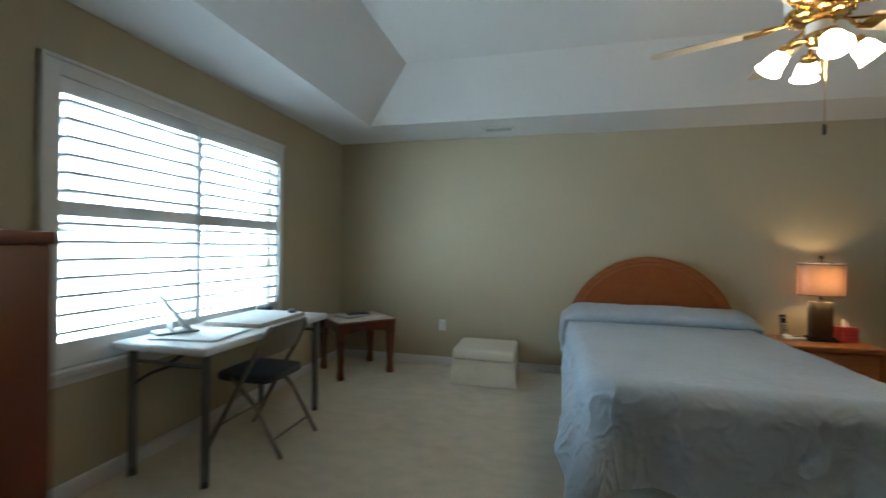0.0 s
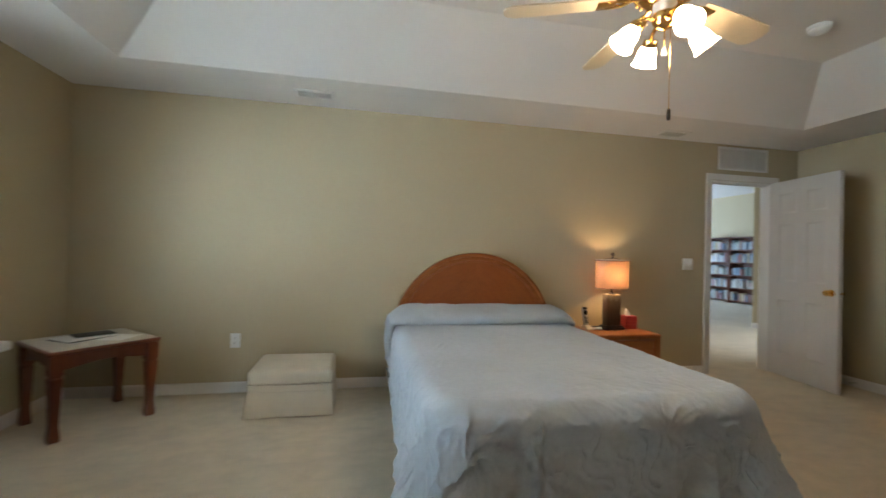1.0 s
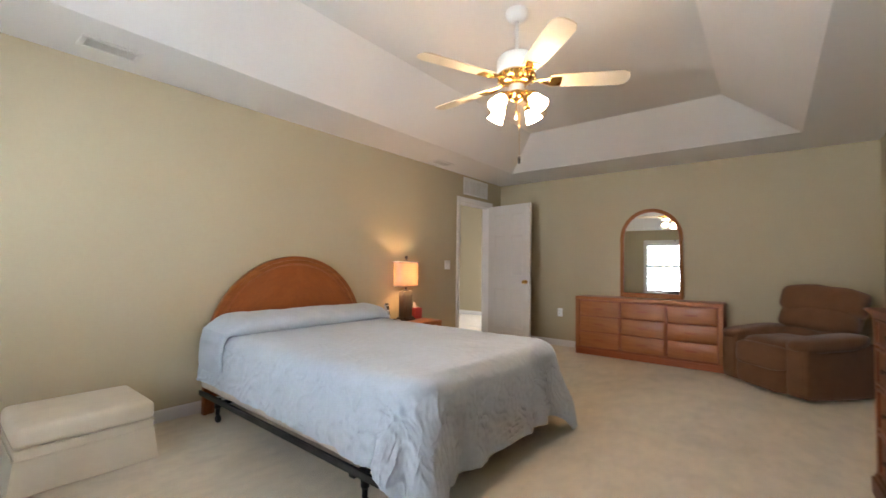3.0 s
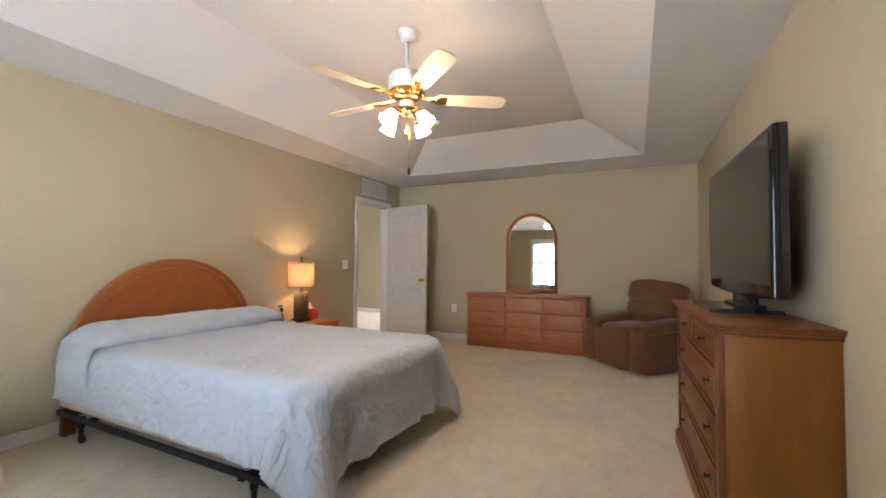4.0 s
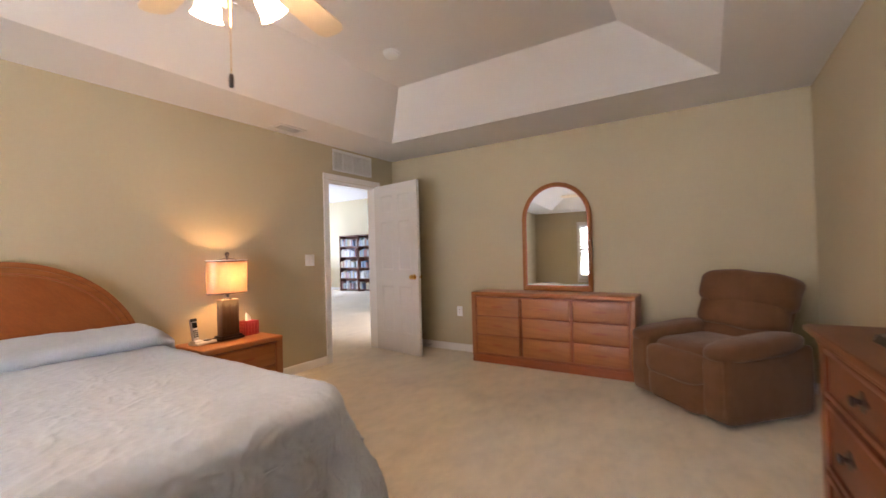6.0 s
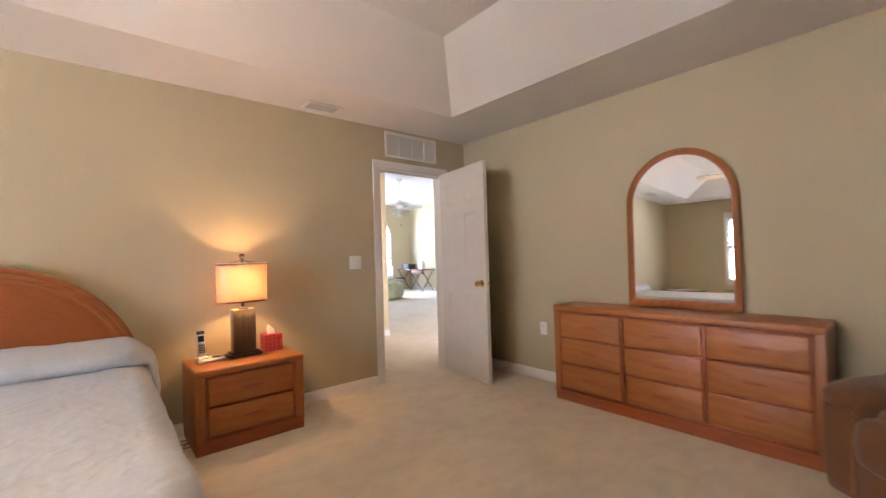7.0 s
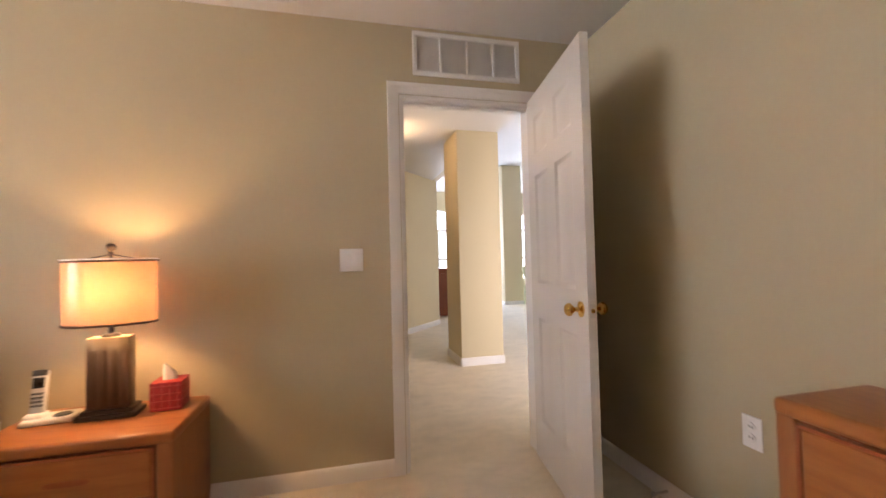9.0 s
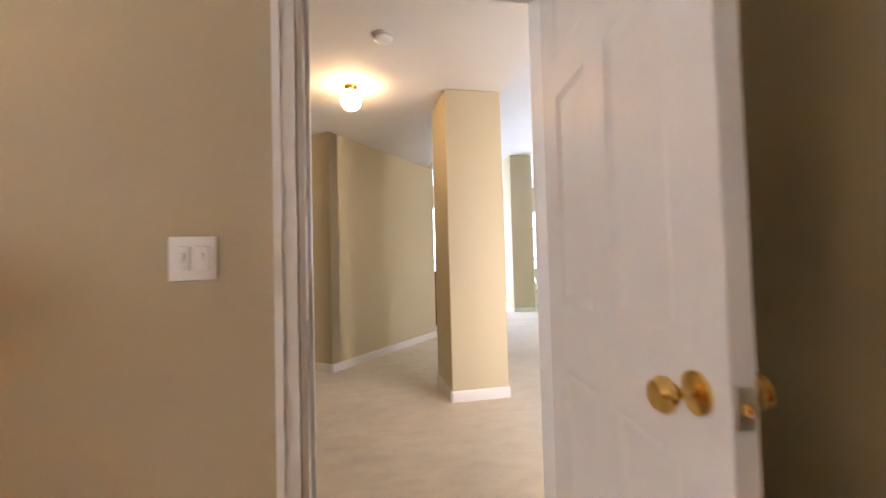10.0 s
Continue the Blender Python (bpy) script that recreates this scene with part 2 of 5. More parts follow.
LAMPDARK = plain("lamp_dark_bronze", (0.035, 0.025, 0.020), 0.4, 0.3)
RED = plain("red_card", (0.42, 0.030, 0.030), 0.5, amount=0.25, scale=60)
REDLINE = plain("red_card_light", (0.60, 0.12, 0.10), 0.5)
DUCT = plain("vent_shadow", (0.52, 0.48, 0.42), 0.8)
VENTGREY = plain("vent_grey_white", (0.70, 0.69, 0.67), 0.5)
CREAMTOP = plain("cream_cloth", (0.60, 0.56, 0.48), 0.8, amount=0.1, scale=20)
PINE = wood("board_brown", (0.30, 0.24, 0.18), (0.42, 0.35, 0.27), (0.6, 4, 4))

# ---- mesh helpers ----
def join(bm, other, m=None):
    me = bpy.data.meshes.new("tmp")
    other.to_mesh(me)
    other.free()
    if m is not None:
        me.transform(m)
    bm.from_mesh(me)
    bpy.data.meshes.remove(me)


def box(bm, c, s, bevel=0.0, m=None, seg=2):
    o = bmesh.new()
    bmesh.ops.create_cube(o, size=1.0, matrix=Matrix.Translation(c) @ Matrix.Diagonal((*s, 1)))
    if bevel:
        bmesh.ops.bevel(o, geom=list(o.edges), offset=min(bevel, 0.49 * min(s)), segments=seg, profile=0.5, affect="EDGES")
    join(bm, o, m)


def span(bm, a, b, bevel=0.0, m=None, seg=2):
    box(bm, [(p + q) / 2 for p, q in zip(a, b)], [abs(q - p) for p, q in zip(a, b)], bevel, m, seg)


def lathe(bm, profile, seg=24, m=None, sx=1.0, sy=1.0):
    """A turned solid: profile is rows of (radius, height)."""
    o = bmesh.new()
    rings = []
    for r, z in profile:
        if r < 1e-6:
            rings.append([o.verts.new((0, 0, z))])
        else:
            rings.append([o.verts.new((r * sx * math.cos(2 * math.pi * k / seg), r * sy * math.sin(2 * math.pi * k / seg), z)) for k in range(seg)])
    for a, b in zip(rings, rings[1:]):
        for k in range(seg):
            q = [a[k % len(a)], a[(k + 1) % len(a)], b[(k + 1) % len(b)], b[k % len(b)]]
            q = list(dict.fromkeys(q))
            if len(q) > 2:
                o.faces.new(q)
    bmesh.ops.recalc_face_normals(o, faces=o.faces)
    join(bm, o, m)


def tube(bm, pts, r, seg=10, m=None, flat=1.0):
    """A round rod along points."""
    o = bmesh.new()
    pts = [Vector(p) for p in pts]
    rings = []
    for i, p in enumerate(pts):
        d = (pts[min(i + 1, len(pts) - 1)] - pts[max(i - 1, 0)]).normalized()
        u = d.cross(Vector((0, 0, 1)) if abs(d.z) < 0.95 else Vector((1, 0, 0))).normalized()
        w = d.cross(u)
        rings.append([o.verts.new(p + (u * math.cos(2 * math.pi * k / seg) + w * flat * math.sin(2 * math.pi * k / seg)) * r) for k in range(seg)])
    for a, b in zip(rings, rings[1:]):
        for k in range(seg):
            o.faces.new((a[k], a[(k + 1) % seg], b[(k + 1) % seg], b[k]))
    o.faces.new(rings[0])
    o.faces.new(rings[-1])
    bmesh.ops.recalc_face_normals(o, faces=o.faces)
    join(bm, o, m)


def prism(bm, outline, depth, m=None, bevel=0.0):
    """An outline in x and z, extruded along y from 0 to depth."""
    o = bmesh.new()
    f = o.faces.new([o.verts.new((x, 0, z)) for x, z in outline])
    g = bmesh.ops.extrude_face_region(o, geom=[f])
    bmesh.ops.translate(o, vec=(0, depth, 0), verts=[v for v in g["geom"] if isinstance(v, bmesh.types.BMVert)])
    bmesh.ops.recalc_face_normals(o, faces=o.faces)
    if bevel:
        bmesh.ops.bevel(o, geom=[e for e in o.edges if abs(e.verts[0].co.y - e.verts[1].co.y) < 1e-6], offset=bevel, segments=2, profile=0.5, affect="EDGES")
    join(bm, o, m)


def band(bm, inner, outer, depth, m=None, bevel=0.0):
    """A flat ring between two outlines of equal count in x and z, extruded along y; open where the ends differ."""
    o = bmesh.new()
    a = [o.verts.new((x, 0, z)) for x, z in inner]
    b = [o.verts.new((x, 0, z)) for x, z in outer]
    fs = [o.faces.new((a[i], a[i + 1], b[i + 1], b[i])) for i in range(len(a) - 1)]
    g = bmesh.ops.extrude_face_region(o, geom=fs)
    bmesh.ops.translate(o, vec=(0, depth, 0), verts=[v for v in g["geom"] if isinstance(v, bmesh.types.BMVert)])
    bmesh.ops.recalc_face_normals(o, faces=o.faces)
    if bevel:
        bmesh.ops.bevel(o, geom=[e for e in o.edges if e.is_manifold and e.calc_face_angle(0) > 1.0], offset=bevel, segments=2, profile=0.5, affect="EDGES")
    join(bm, o, m)


def puff(bm, c, s, e=0.35, m=None, nu=28, nv=16, wob=0.0):
    """A stuffed cushion: a superellipsoid of full size s; small e is boxy."""
    o = bmesh.new()

    def sg(x, p):
        return math.copysign(abs(x) ** p, x)
    rows = []
    for j in range(nv + 1):
        b = -math.pi / 2 + math.pi * j / nv
        row = []
        for i in range(nu):
            a = 2 * math.pi * i / nu
            x = sg(math.cos(b), e) * sg(math.cos(a), e) * s[0] / 2
            y = sg(math.cos(b), e) * sg(math.sin(a), e) * s[1] / 2
            z = sg(math.sin(b), e) * s[2] / 2
            p = Vector((x, y, z))
            if wob:
                p += p.normalized() * wob * noise.noise(p * 6 + Vector(c) * 3)
            row.append(o.verts.new(p + Vector(c)))
        rows.append(row)
    for a, b in zip(rows, rows[1:]):
        for i in range(nu):
            o.faces.new((a[i], a[(i + 1) % nu], b[(i + 1) % nu], b[i]))
    bmesh.ops.remove_doubles(o, verts=o.verts, dist=1e-5)
    bmesh.ops.recalc_face_normals(o, faces=o.faces)
    join(bm, o, m)


def mesh_of(name, bm, material, sharp=38):
    me = bpy.data.meshes.new(name)
    bm.to_mesh(me)
    bm.free()
    me.materials.append(material)
    me.polygons.foreach_set("use_smooth", [True] * len(me.polygons))
    me.set_sharp_from_angle(angle=radians(sharp))
    return me


def part(name, bm, material, parent, label="", m=None):
    ob = new(name, mesh_of(name, bm, material))
    ob.parent = parent
    if m is not None:
        ob.matrix_basis = m
    return tagged(ob, label)


def twin(ob, m, parent=None):
    """Another part on the same mesh, moved by m in its parent's space."""
    o = new(ob.name.split(".")[0], ob.data)
    o.parent = parent or ob.parent
    o.matrix_basis = m @ ob.matrix_basis
    return tagged(o, ob.get("label", ""))


def thing(name, m, label, category, group="", kind=""):
    ob = new(name)
    ob.empty_display_size = 0.05
    ob.matrix_basis = m
    return tagged(ob, label, category, group, kind)


def single(name, bm, material, m, label, category, group="", kind="", sharp=38):
    ob = new(name, mesh_of(name, bm, material, sharp))
    ob.matrix_basis = m
    return tagged(ob, label, category, group, kind)


def structure(name, bm, material, label="", category="", sharp=38):
    return single(name, bm, material, Matrix(), label, category or name.split("_")[0], kind="structure", sharp=sharp)


def B():
    return bmesh.new()


I4 = Matrix()

# ---- the bedroom shell ----
XW, XE, YS, YN, ZC = -1.885, 5.037, 0.26, 4.518, 2.418
ZTOP, TH = 2.735, 0.12
DOOR_A, DOOR_B, DOOR_H = 3.912, 4.700, 2.035      # the opening in the north wall
OPEN_A, OPEN_B = -0.26, 0.72                      # the opening in the south wall, from which the camera comes
WY0, WY1, WZ0, WZ1 = 1.672, 3.352, 0.648, 2.05    # the window's opening in the west wall
HALL_Z, GREAT_Z = 2.52, 3.40
LAN_A, LAN_B = 5.55, 7.15                           # wide glass door of the great room
GX, GY = 10.9, 13.65

b = B()
span(b, (XW - TH, -2.2, -0.12), (GX + 0.3, GY + 0.3, 0))
structure("floor", b, CARPET, "beige cut-pile carpet with faint footmarks", "carpet")

b = B()
span(b, (XW - TH, YN, 0), (DOOR_A, YN + TH, GREAT_Z))
span(b, (DOOR_B, YN, 0), (LAN_A, YN + TH, GREAT_Z))
span(b, (LAN_B, YN, 0), (GX + TH, YN + TH, GREAT_Z))
span(b, (LAN_A, YN, 2.25), (LAN_B, YN + TH, GREAT_Z))
span(b, (DOOR_A, YN, DOOR_H), (DOOR_B, YN + TH, GREAT_Z))
structure("wall_north", b, WALL, "khaki beige painted wall behind the bed")
b = B()
span(b, (XW - TH, YS - TH, 0), (XW, WY0, GREAT_Z))
span(b, (XW - TH, WY1, 0), (XW, YN, GREAT_Z))
span(b, (XW - TH, WY0, 0), (XW, WY1, WZ0))
span(b, (XW - TH, WY0, WZ1), (XW, WY1, GREAT_Z))
structure("wall_west", b, WALL, "khaki beige painted wall with the shuttered window")
b = B()
span(b, (XE, YS - TH, 0), (XE + TH, YN, GREAT_Z))
structure("wall_east", b, WALL, "khaki beige painted wall behind the dresser")
b = B()
span(b, (XW, YS - TH, 0), (OPEN_A, YS, GREAT_Z))
span(b, (OPEN_B, YS - TH, 0), (XE, YS, GREAT_Z))
span(b, (OPEN_A, YS - TH, 2.20), (OPEN_B, YS, GREAT_Z))
structure("wall_south", b, WALL, "khaki beige painted wall behind the chest")
b = B()
span(b, (OPEN_A - TH, -1.9, 0), (OPEN_A, YS - TH, 2.6))
span(b, (OPEN_B, -1.9, 0), (OPEN_B + TH, YS - TH, 2.6))
span(b, (OPEN_A - TH, -2.0, 0), (OPEN_B + TH, -1.9, 2.6))
structure("wall_lobby", b, WALL, "plain beige wall of the small lobby")
b = B()
span(b, (OPEN_A - TH, -2.0, 2.44), (OPEN_B + TH, YS - TH, 2.56))
structure("ceiling_lobby", b, CEIL, "plain white ceiling of the lobby")

# tray ceiling: a flat border, four slopes and a raised middle
TX0, TX1, TY0, TY1 = -1.278, 4.320, 0.868, 3.912
UX0, UX1, UY0, UY1 = -0.725, 3.765, 1.45, 3.36
b = B()
rings = []
for (x0, x1, y0, y1), z in (((XW, XE, YS, YN), ZC), ((TX0, TX1, TY0, TY1), ZC), ((UX0, UX1, UY0, UY1), ZTOP)):
    rings.append([b.verts.new(p) for p in ((x0, y0, z), (x1, y0, z), (x1, y1, z), (x0, y1, z))])
for p, q in zip(rings, rings[1:]):
    for k in range(4):
        b.faces.new((p[k], q[k], q[(k + 1) % 4], p[(k + 1) % 4]))
b.faces.new(rings[2])
span(b, (XW, YS, ZTOP + 0.08), (XE, YN, ZTOP + 0.14))
structure("ceiling", b, CEIL, "white tray ceiling with a raised sloping middle", sharp=8)


def baseboard(runs, name="baseboard"):
    o = B()
    for (x0, y0), (x1, y1), (nx, ny) in runs:
        d = Vector((x1 - x0, y1 - y0, 0))
        ln = d.length
        m = Matrix.Translation((x0, y0, 0)) @ Matrix.Rotation(math.atan2(d.y, d.x), 4, "Z")
        s = 1 if Vector((-d.y, d.x)).dot(Vector((nx, ny))) > 0 else -1
        prof = B()
        vs = [(0, 0), (0.013 * s, 0), (0.013 * s, 0.068), (0.009 * s, 0.080), (0.004 * s, 0.086), (0, 0.086)]
        a = [prof.verts.new((0, y, z)) for y, z in vs]
        c = [prof.verts.new((ln, y, z)) for y, z in vs]
        for k in range(len(vs)):
            prof.faces.new((a[k], a[(k + 1) % 6], c[(k + 1) % 6], c[k]))
        prof.faces.new(a)
        prof.faces.new(c)
        bmesh.ops.recalc_face_normals(prof, faces=prof.faces)
        join(o, prof, m)
    return structure(name, o, TRIM, "white painted baseboard", "baseboard")


CAS = 0.064
baseboard([((XW, YN), (DOOR_A - CAS, YN), (0, -1)), ((DOOR_B + CAS, YN), (XE, YN), (0, -1)), ((XW, YS), (XW, YN), (1, 0)),
           ((XE, YS), (XE, YN), (-1, 0)), ((XW, YS), (OPEN_A, YS), (0, 1)), ((OPEN_B, YS), (XE, YS), (0, 1))])


def casing(name, x0, x1, h, y, side):
    """Door trim on one face of the north wall."""
    o = B()
    y1, e, k = y - 0.012 * side, y - 0.018 * side, 0.022
    for a, c in (((x0 - CAS + k, y, 0), (x0 - 0.004, y1, h + 0.004)), ((x1 + 0.004, y, 0), (x1 + CAS - k, y1, h + 0.004)), ((x0 - CAS + k, y, h + 0.004), (x1 + CAS - k, y1, h + CAS - k))):
        span(o, a, c)
    for a, c in (((x0 - CAS, y, 0), (x0 - CAS + k, e, h + CAS - k)), ((x1 + CAS - k, y, 0), (x1 + CAS, e, h + CAS - k)), ((x0 - CAS, y, h + CAS - k), (x1 + CAS, e, h + CAS))):
        span(o, a, c)
    return structure(name, o, TRIM, "white moulded door casing", "door trim")


casing("trim_door", DOOR_A, DOOR_B, DOOR_H, YN, 1)
casing("trim_door_hall", DOOR_A, DOOR_B, DOOR_H, YN + TH, -1)
b = B()
span(b, (DOOR_A, YN - 0.001, 0), (DOOR_A + 0.018, YN + TH + 0.001, DOOR_H))
span(b, (DOOR_B - 0.018, YN - 0.001, 0), (DOOR_B, YN + TH + 0.001, DOOR_H))
span(b, (DOOR_A + 0.018, YN - 0.001, DOOR_H - 0.018), (DOOR_B - 0.018, YN + TH + 0.001, DOOR_H))
span(b, (DOOR_A + 0.018, YN + 0.045, 0), (DOOR_A + 0.030, YN + 0.08, DOOR_H - 0.018))
span(b, (DOOR_A + 0.018, YN + 0.045, DOOR_H - 0.030), (DOOR_B - 0.018, YN + 0.08, DOOR_H - 0.018))
jamb = structure("trim_jamb", b, TRIM, "white door jamb with a brass strike plate", "door trim")
b = B()
box(b, (DOOR_A + 0.0195, YN + 0.022, 0.93), (0.003, 0.026, 0.058), 0.001)
part("strike_plate", b, STEEL, jamb, "small metal strike plate")


# ---- the open six-panel door ----
def six_panel_door(w, h, th):
    """Hinge at the origin, the leaf along +x, its thickness from 0 to -th in y."""
    d = thing("door_1", I4, "white six-panel interior door standing wide open", "door", kind="structure")
    st, mid = 0.115, 0.10
    pw = (w - 2 * st - mid) / 2
    rows = ((0.24, 0.80), (0.99, 1.58), (1.69, 1.90))
    o = B()
    for x0, x1 in ((0, st), (st + pw, st + pw + mid), (w - st, w)):
        span(o, (x0, -th, 0.012), (x1, 0, h))
    zs = [0.012, rows[0][0], rows[0][1], rows[1][0], rows[1][1], rows[2][0], rows[2][1], h]
    for z0, z1 in zip(zs[::2], zs[1::2]):
        for x0 in (st, st + pw + mid):
            span(o, (x0, -th, z0), (x0 + pw, 0, z1))
    bmesh.ops.remove_doubles(o, verts=o.verts, dist=1e-5)
    part("leaf", o, DOORW, d)
    for z0, z1 in rows:
        for x0 in (st, st + pw + mid):
            p = B()
            cx, cz, ww, hh2 = x0 + pw / 2, (z0 + z1) / 2, pw / 2, (z1 - z0) / 2
            for s in (0, 1):
                loops = []
                for inset, depth in ((0.0, 0.0), (0.006, 0.003), (0.014, 0.008), (0.026, 0.008), (0.058, 0.002)):
                    yy = -depth if s == 0 else -th + depth
                    loops.append([p.verts.new((cx + a * (ww - inset), yy, cz + q * (hh2 - inset))) for a, q in ((-1, -1), (1, -1), (1, 1), (-1, 1))])
                for la, lb in zip(loops, loops[1:]):
                    for k in range(4):
                        p.faces.new((la[k], la[(k + 1) % 4], lb[(k + 1) % 4], lb[k]))
                p.faces.new(loops[-1])
            bmesh.ops.recalc_face_normals(p, faces=p.faces)
            part("panel", p, DOORW, d)
    prof = [(0, 0), (0.032, 0), (0.032, 0.006), (0.024, 0.009), (0.010, 0.012), (0.009, 0.030), (0.016, 0.036), (0.026, 0.046), (0.027, 0.056), (0.020, 0.066), (0, 0.069)]
    for s in (-1, 1):
        k = B()
        lathe(k, prof, 24, Matrix.Translation((w - 0.065, 0 if s > 0 else -th, 0.914)) @ Matrix.Rotation(radians(-90 * s), 4, "X"))
        part("door_knob", k, BRASS, d, "round polished brass knob")
    k = B()
    box(k, (w + 0.001, -th / 2, 0.914), (0.003, 0.025, 0.058), 0.001)
    plate = part("latch_plate", k, STEEL, d, "steel latch plate")
    k = B()
    box(k, (w + 0.006, -th / 2, 0.914), (0.012, 0.013, 0.016), 0.003)
    part("latch_bolt", k, BRASS, plate)
    for z in (0.22, 1.02, 1.82):
        k = B()
        lathe(k, [(0, -0.045), (0.006, -0.045), (0.006, 0.045), (0, 0.045)], 10, Matrix.Translation((-0.004, 0.004, z)))
        part("hinge", k, BRASS, d)
    return d


ang = math.atan2(-0.768, -0.129)
door = six_panel_door(0.762, 2.03, 0.035)
door.matrix_basis = Matrix.Translation((4.694, 4.498, 0.0)) @ Matrix.Rotation(ang, 4, "Z")

# ---- the shuttered window ----
win = thing("window_1", pose(XW, (WY0 + WY1) / 2, WZ0), "double window with open white plantation shutters", "window", kind="structure")
hw, hh = (WY1 - WY0) / 2, WZ1 - WZ0
o = B()
cw = 0.085
for a, c in (((0, -hw - cw, -0.01), (0.022, -hw, hh + cw)), ((0, hw, -0.01), (0.022, hw + cw * 0.6, hh + cw)), ((0, -hw, hh), (0.022, hw, hh + cw))):
    span(o, a, c, 0.005)
for a, c in (((0, -hw - cw, hh + cw - 0.02), (0.034, hw + cw * 0.6, hh + cw)), ((0, -hw - cw, -0.01), (0.03, -hw - cw + 0.018, hh + cw))):
    span(o, a, c, 0.004)
part("window_casing", o, TRIM, win)
o = B()
span(o, (-TH, -hw, -0.03), (0.0, hw, 0.0))
span(o, (0.0, -hw - cw - 0.02, -0.035), (0.055, hw + cw * 0.6 + 0.02, -0.008), 0.006)
part("window_sill", o, TRIM, win)
o = B()
span(o, (0, -hw - cw, -0.085), (0.016, hw + cw * 0.6, -0.036), 0.004)
part("apron", o, TRIM, win)
o = B()
span(o, (-TH, -hw, 0), (-TH + 0.04, -hw + 0.04, hh))
span(o, (-TH, hw - 0.04, 0), (-TH + 0.04, hw, hh))
span(o, (-TH, -hw, hh - 0.04), (-TH + 0.04, hw, hh))
span(o, (-TH, -hw, 0), (-TH + 0.04, hw, 0.04))
span(o, (-TH, -0.03, 0), (-TH + 0.04, 0.03, hh))
span(o, (-TH + 0.005, -hw, 0.66), (-TH + 0.035, hw, 0.70))
part("sash", o, TRIM, win)
for y0, y1 in ((-hw + 0.04, -0.03), (0.03, hw - 0.04)):
    o = B()
    span(o, (-TH + 0.016, y0, 0.04), (-TH + 0.020, y1, hh - 0.04))
    pane = part("pane", o, GLASS, win, "clear window glass")
    pane.visible_shadow = False
# shutters: two panels, each with a middle rail and two tiers of tilted louvers
first = None
for y0, y1 in ((-hw, -0.004), (0.004, hw)):
    o = B()
    st = 0.018
    x0, x1 = -0.030, 0.0
    span(o, (x0, y0, 0.0), (x1, y0 + st, hh), 0.003)
    span(o, (x0, y1 - st, 0.0), (x1, y1, hh), 0.003)
    span(o, (x0, y0 + st, 0.0), (x1, y1 - st, 0.120), 0.003)
    span(o, (x0, y0 + st, hh - 0.075), (x1, y1 - st, hh), 0.003)
    span(o, (x0, y0 + st, 0.737), (x1, y1 - st, 0.809), 0.003)
    panel = part("shutter", o, SHUT, win, "white plantation shutter panel")
    for za, zb, n in ((0.120, 0.737, 7), (0.809, hh - 0.075, 6)):
        for k in range(n):
            z = za + (k + 0.5) * (zb - za) / n
            mm = Matrix.Translation((-0.015, (y0 + y1) / 2, z)) @ Matrix.Rotation(radians(-11), 4, "Y")
            if first is None:
                l = B()
                box(l, (0, 0, 0), (0.086, (y1 - y0) - 2 * st, 0.0145), 0.003)
                first = part("louver", l, SHUT, panel, m=mm)
            else:
                s = new("louver", first.data)
                s.parent, s.matrix_basis = panel, mm
# unseen glowing plane, added to throw light up through the louvers onto the ceiling
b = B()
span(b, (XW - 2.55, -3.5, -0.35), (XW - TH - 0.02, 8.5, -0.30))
structure("ground", b, glow("ground_uplight", (0.90, 0.97, 1.0), WEST_GLOW * 0.7), "added glowing plane that lights the ceiling through the shutters", "ground")
b = B()
span(b, (XW - 2.6, -3.5, -0.5), (XW - 2.55, 8.5, 5.0))
ob = structure("backdrop", b, backdrop_mat("bright_garden", WEST_GLOW), "bright hazy garden and sky outside", "backdrop")

# ---- vents, switch, outlets ----
def wall_plate(name, m, label, w, h, kind_of):
    p = thing(name, m, label, "switch" if kind_of == "switch" else "outlet")
    o = B()
    box(o, (0, -0.003, 0), (w, 0.006, h), 0.003)
    part("plate", o, WHITE, p)
    if kind_of == "switch":
        for x in (-0.023, 0.023):
            o = B()
            box(o, (x, -0.007, 0), (0.034, 0.006, 0.066), 0.002)
            part("rocker", o, WHITE, p)
            o = B()
            box(o, (x, -0.011, 0.004), (0.010, 0.010, 0.020), 0.002)
            part("lever", o, WHITE, p)
    else:
        for z in (-0.02, 0.02):
            o = B()
            lathe(o, [(0, 0), (0.016, 0), (0.016, 0.003), (0, 0.003)], 16, Matrix.Translation((0, -0.006, z)) @ Matrix.Rotation(radians(90), 4, "X"))
            s = part("socket", o, WHITE, p)
            o = B()
            for x in (-0.006, 0.006):
                box(o, (x, -0.0095, z + 0.002), (0.0025, 0.002, 0.009))
            part("slot", o, BLACK, s)
    return p


wall_plate("light_switch", pose(3.645, YN, 1.14), "white double light switch on the beige wall", 0.118, 0.118, "switch")
wall_plate("wall_outlet", pose(-0.672, YN, 0.425), "white wall outlet above the baseboard", 0.075, 0.118, "outlet")
wall_plate("wall_outlet", pose(2.112, YN, 0.418), "white wall outlet between bed and nightstand", 0.075, 0.118, "outlet")
wall_plate("wall_outlet", pose(XE, 3.515, 0.475, 0, 0, -90), "white wall outlet beside the dresser", 0.075, 0.118, "outlet")


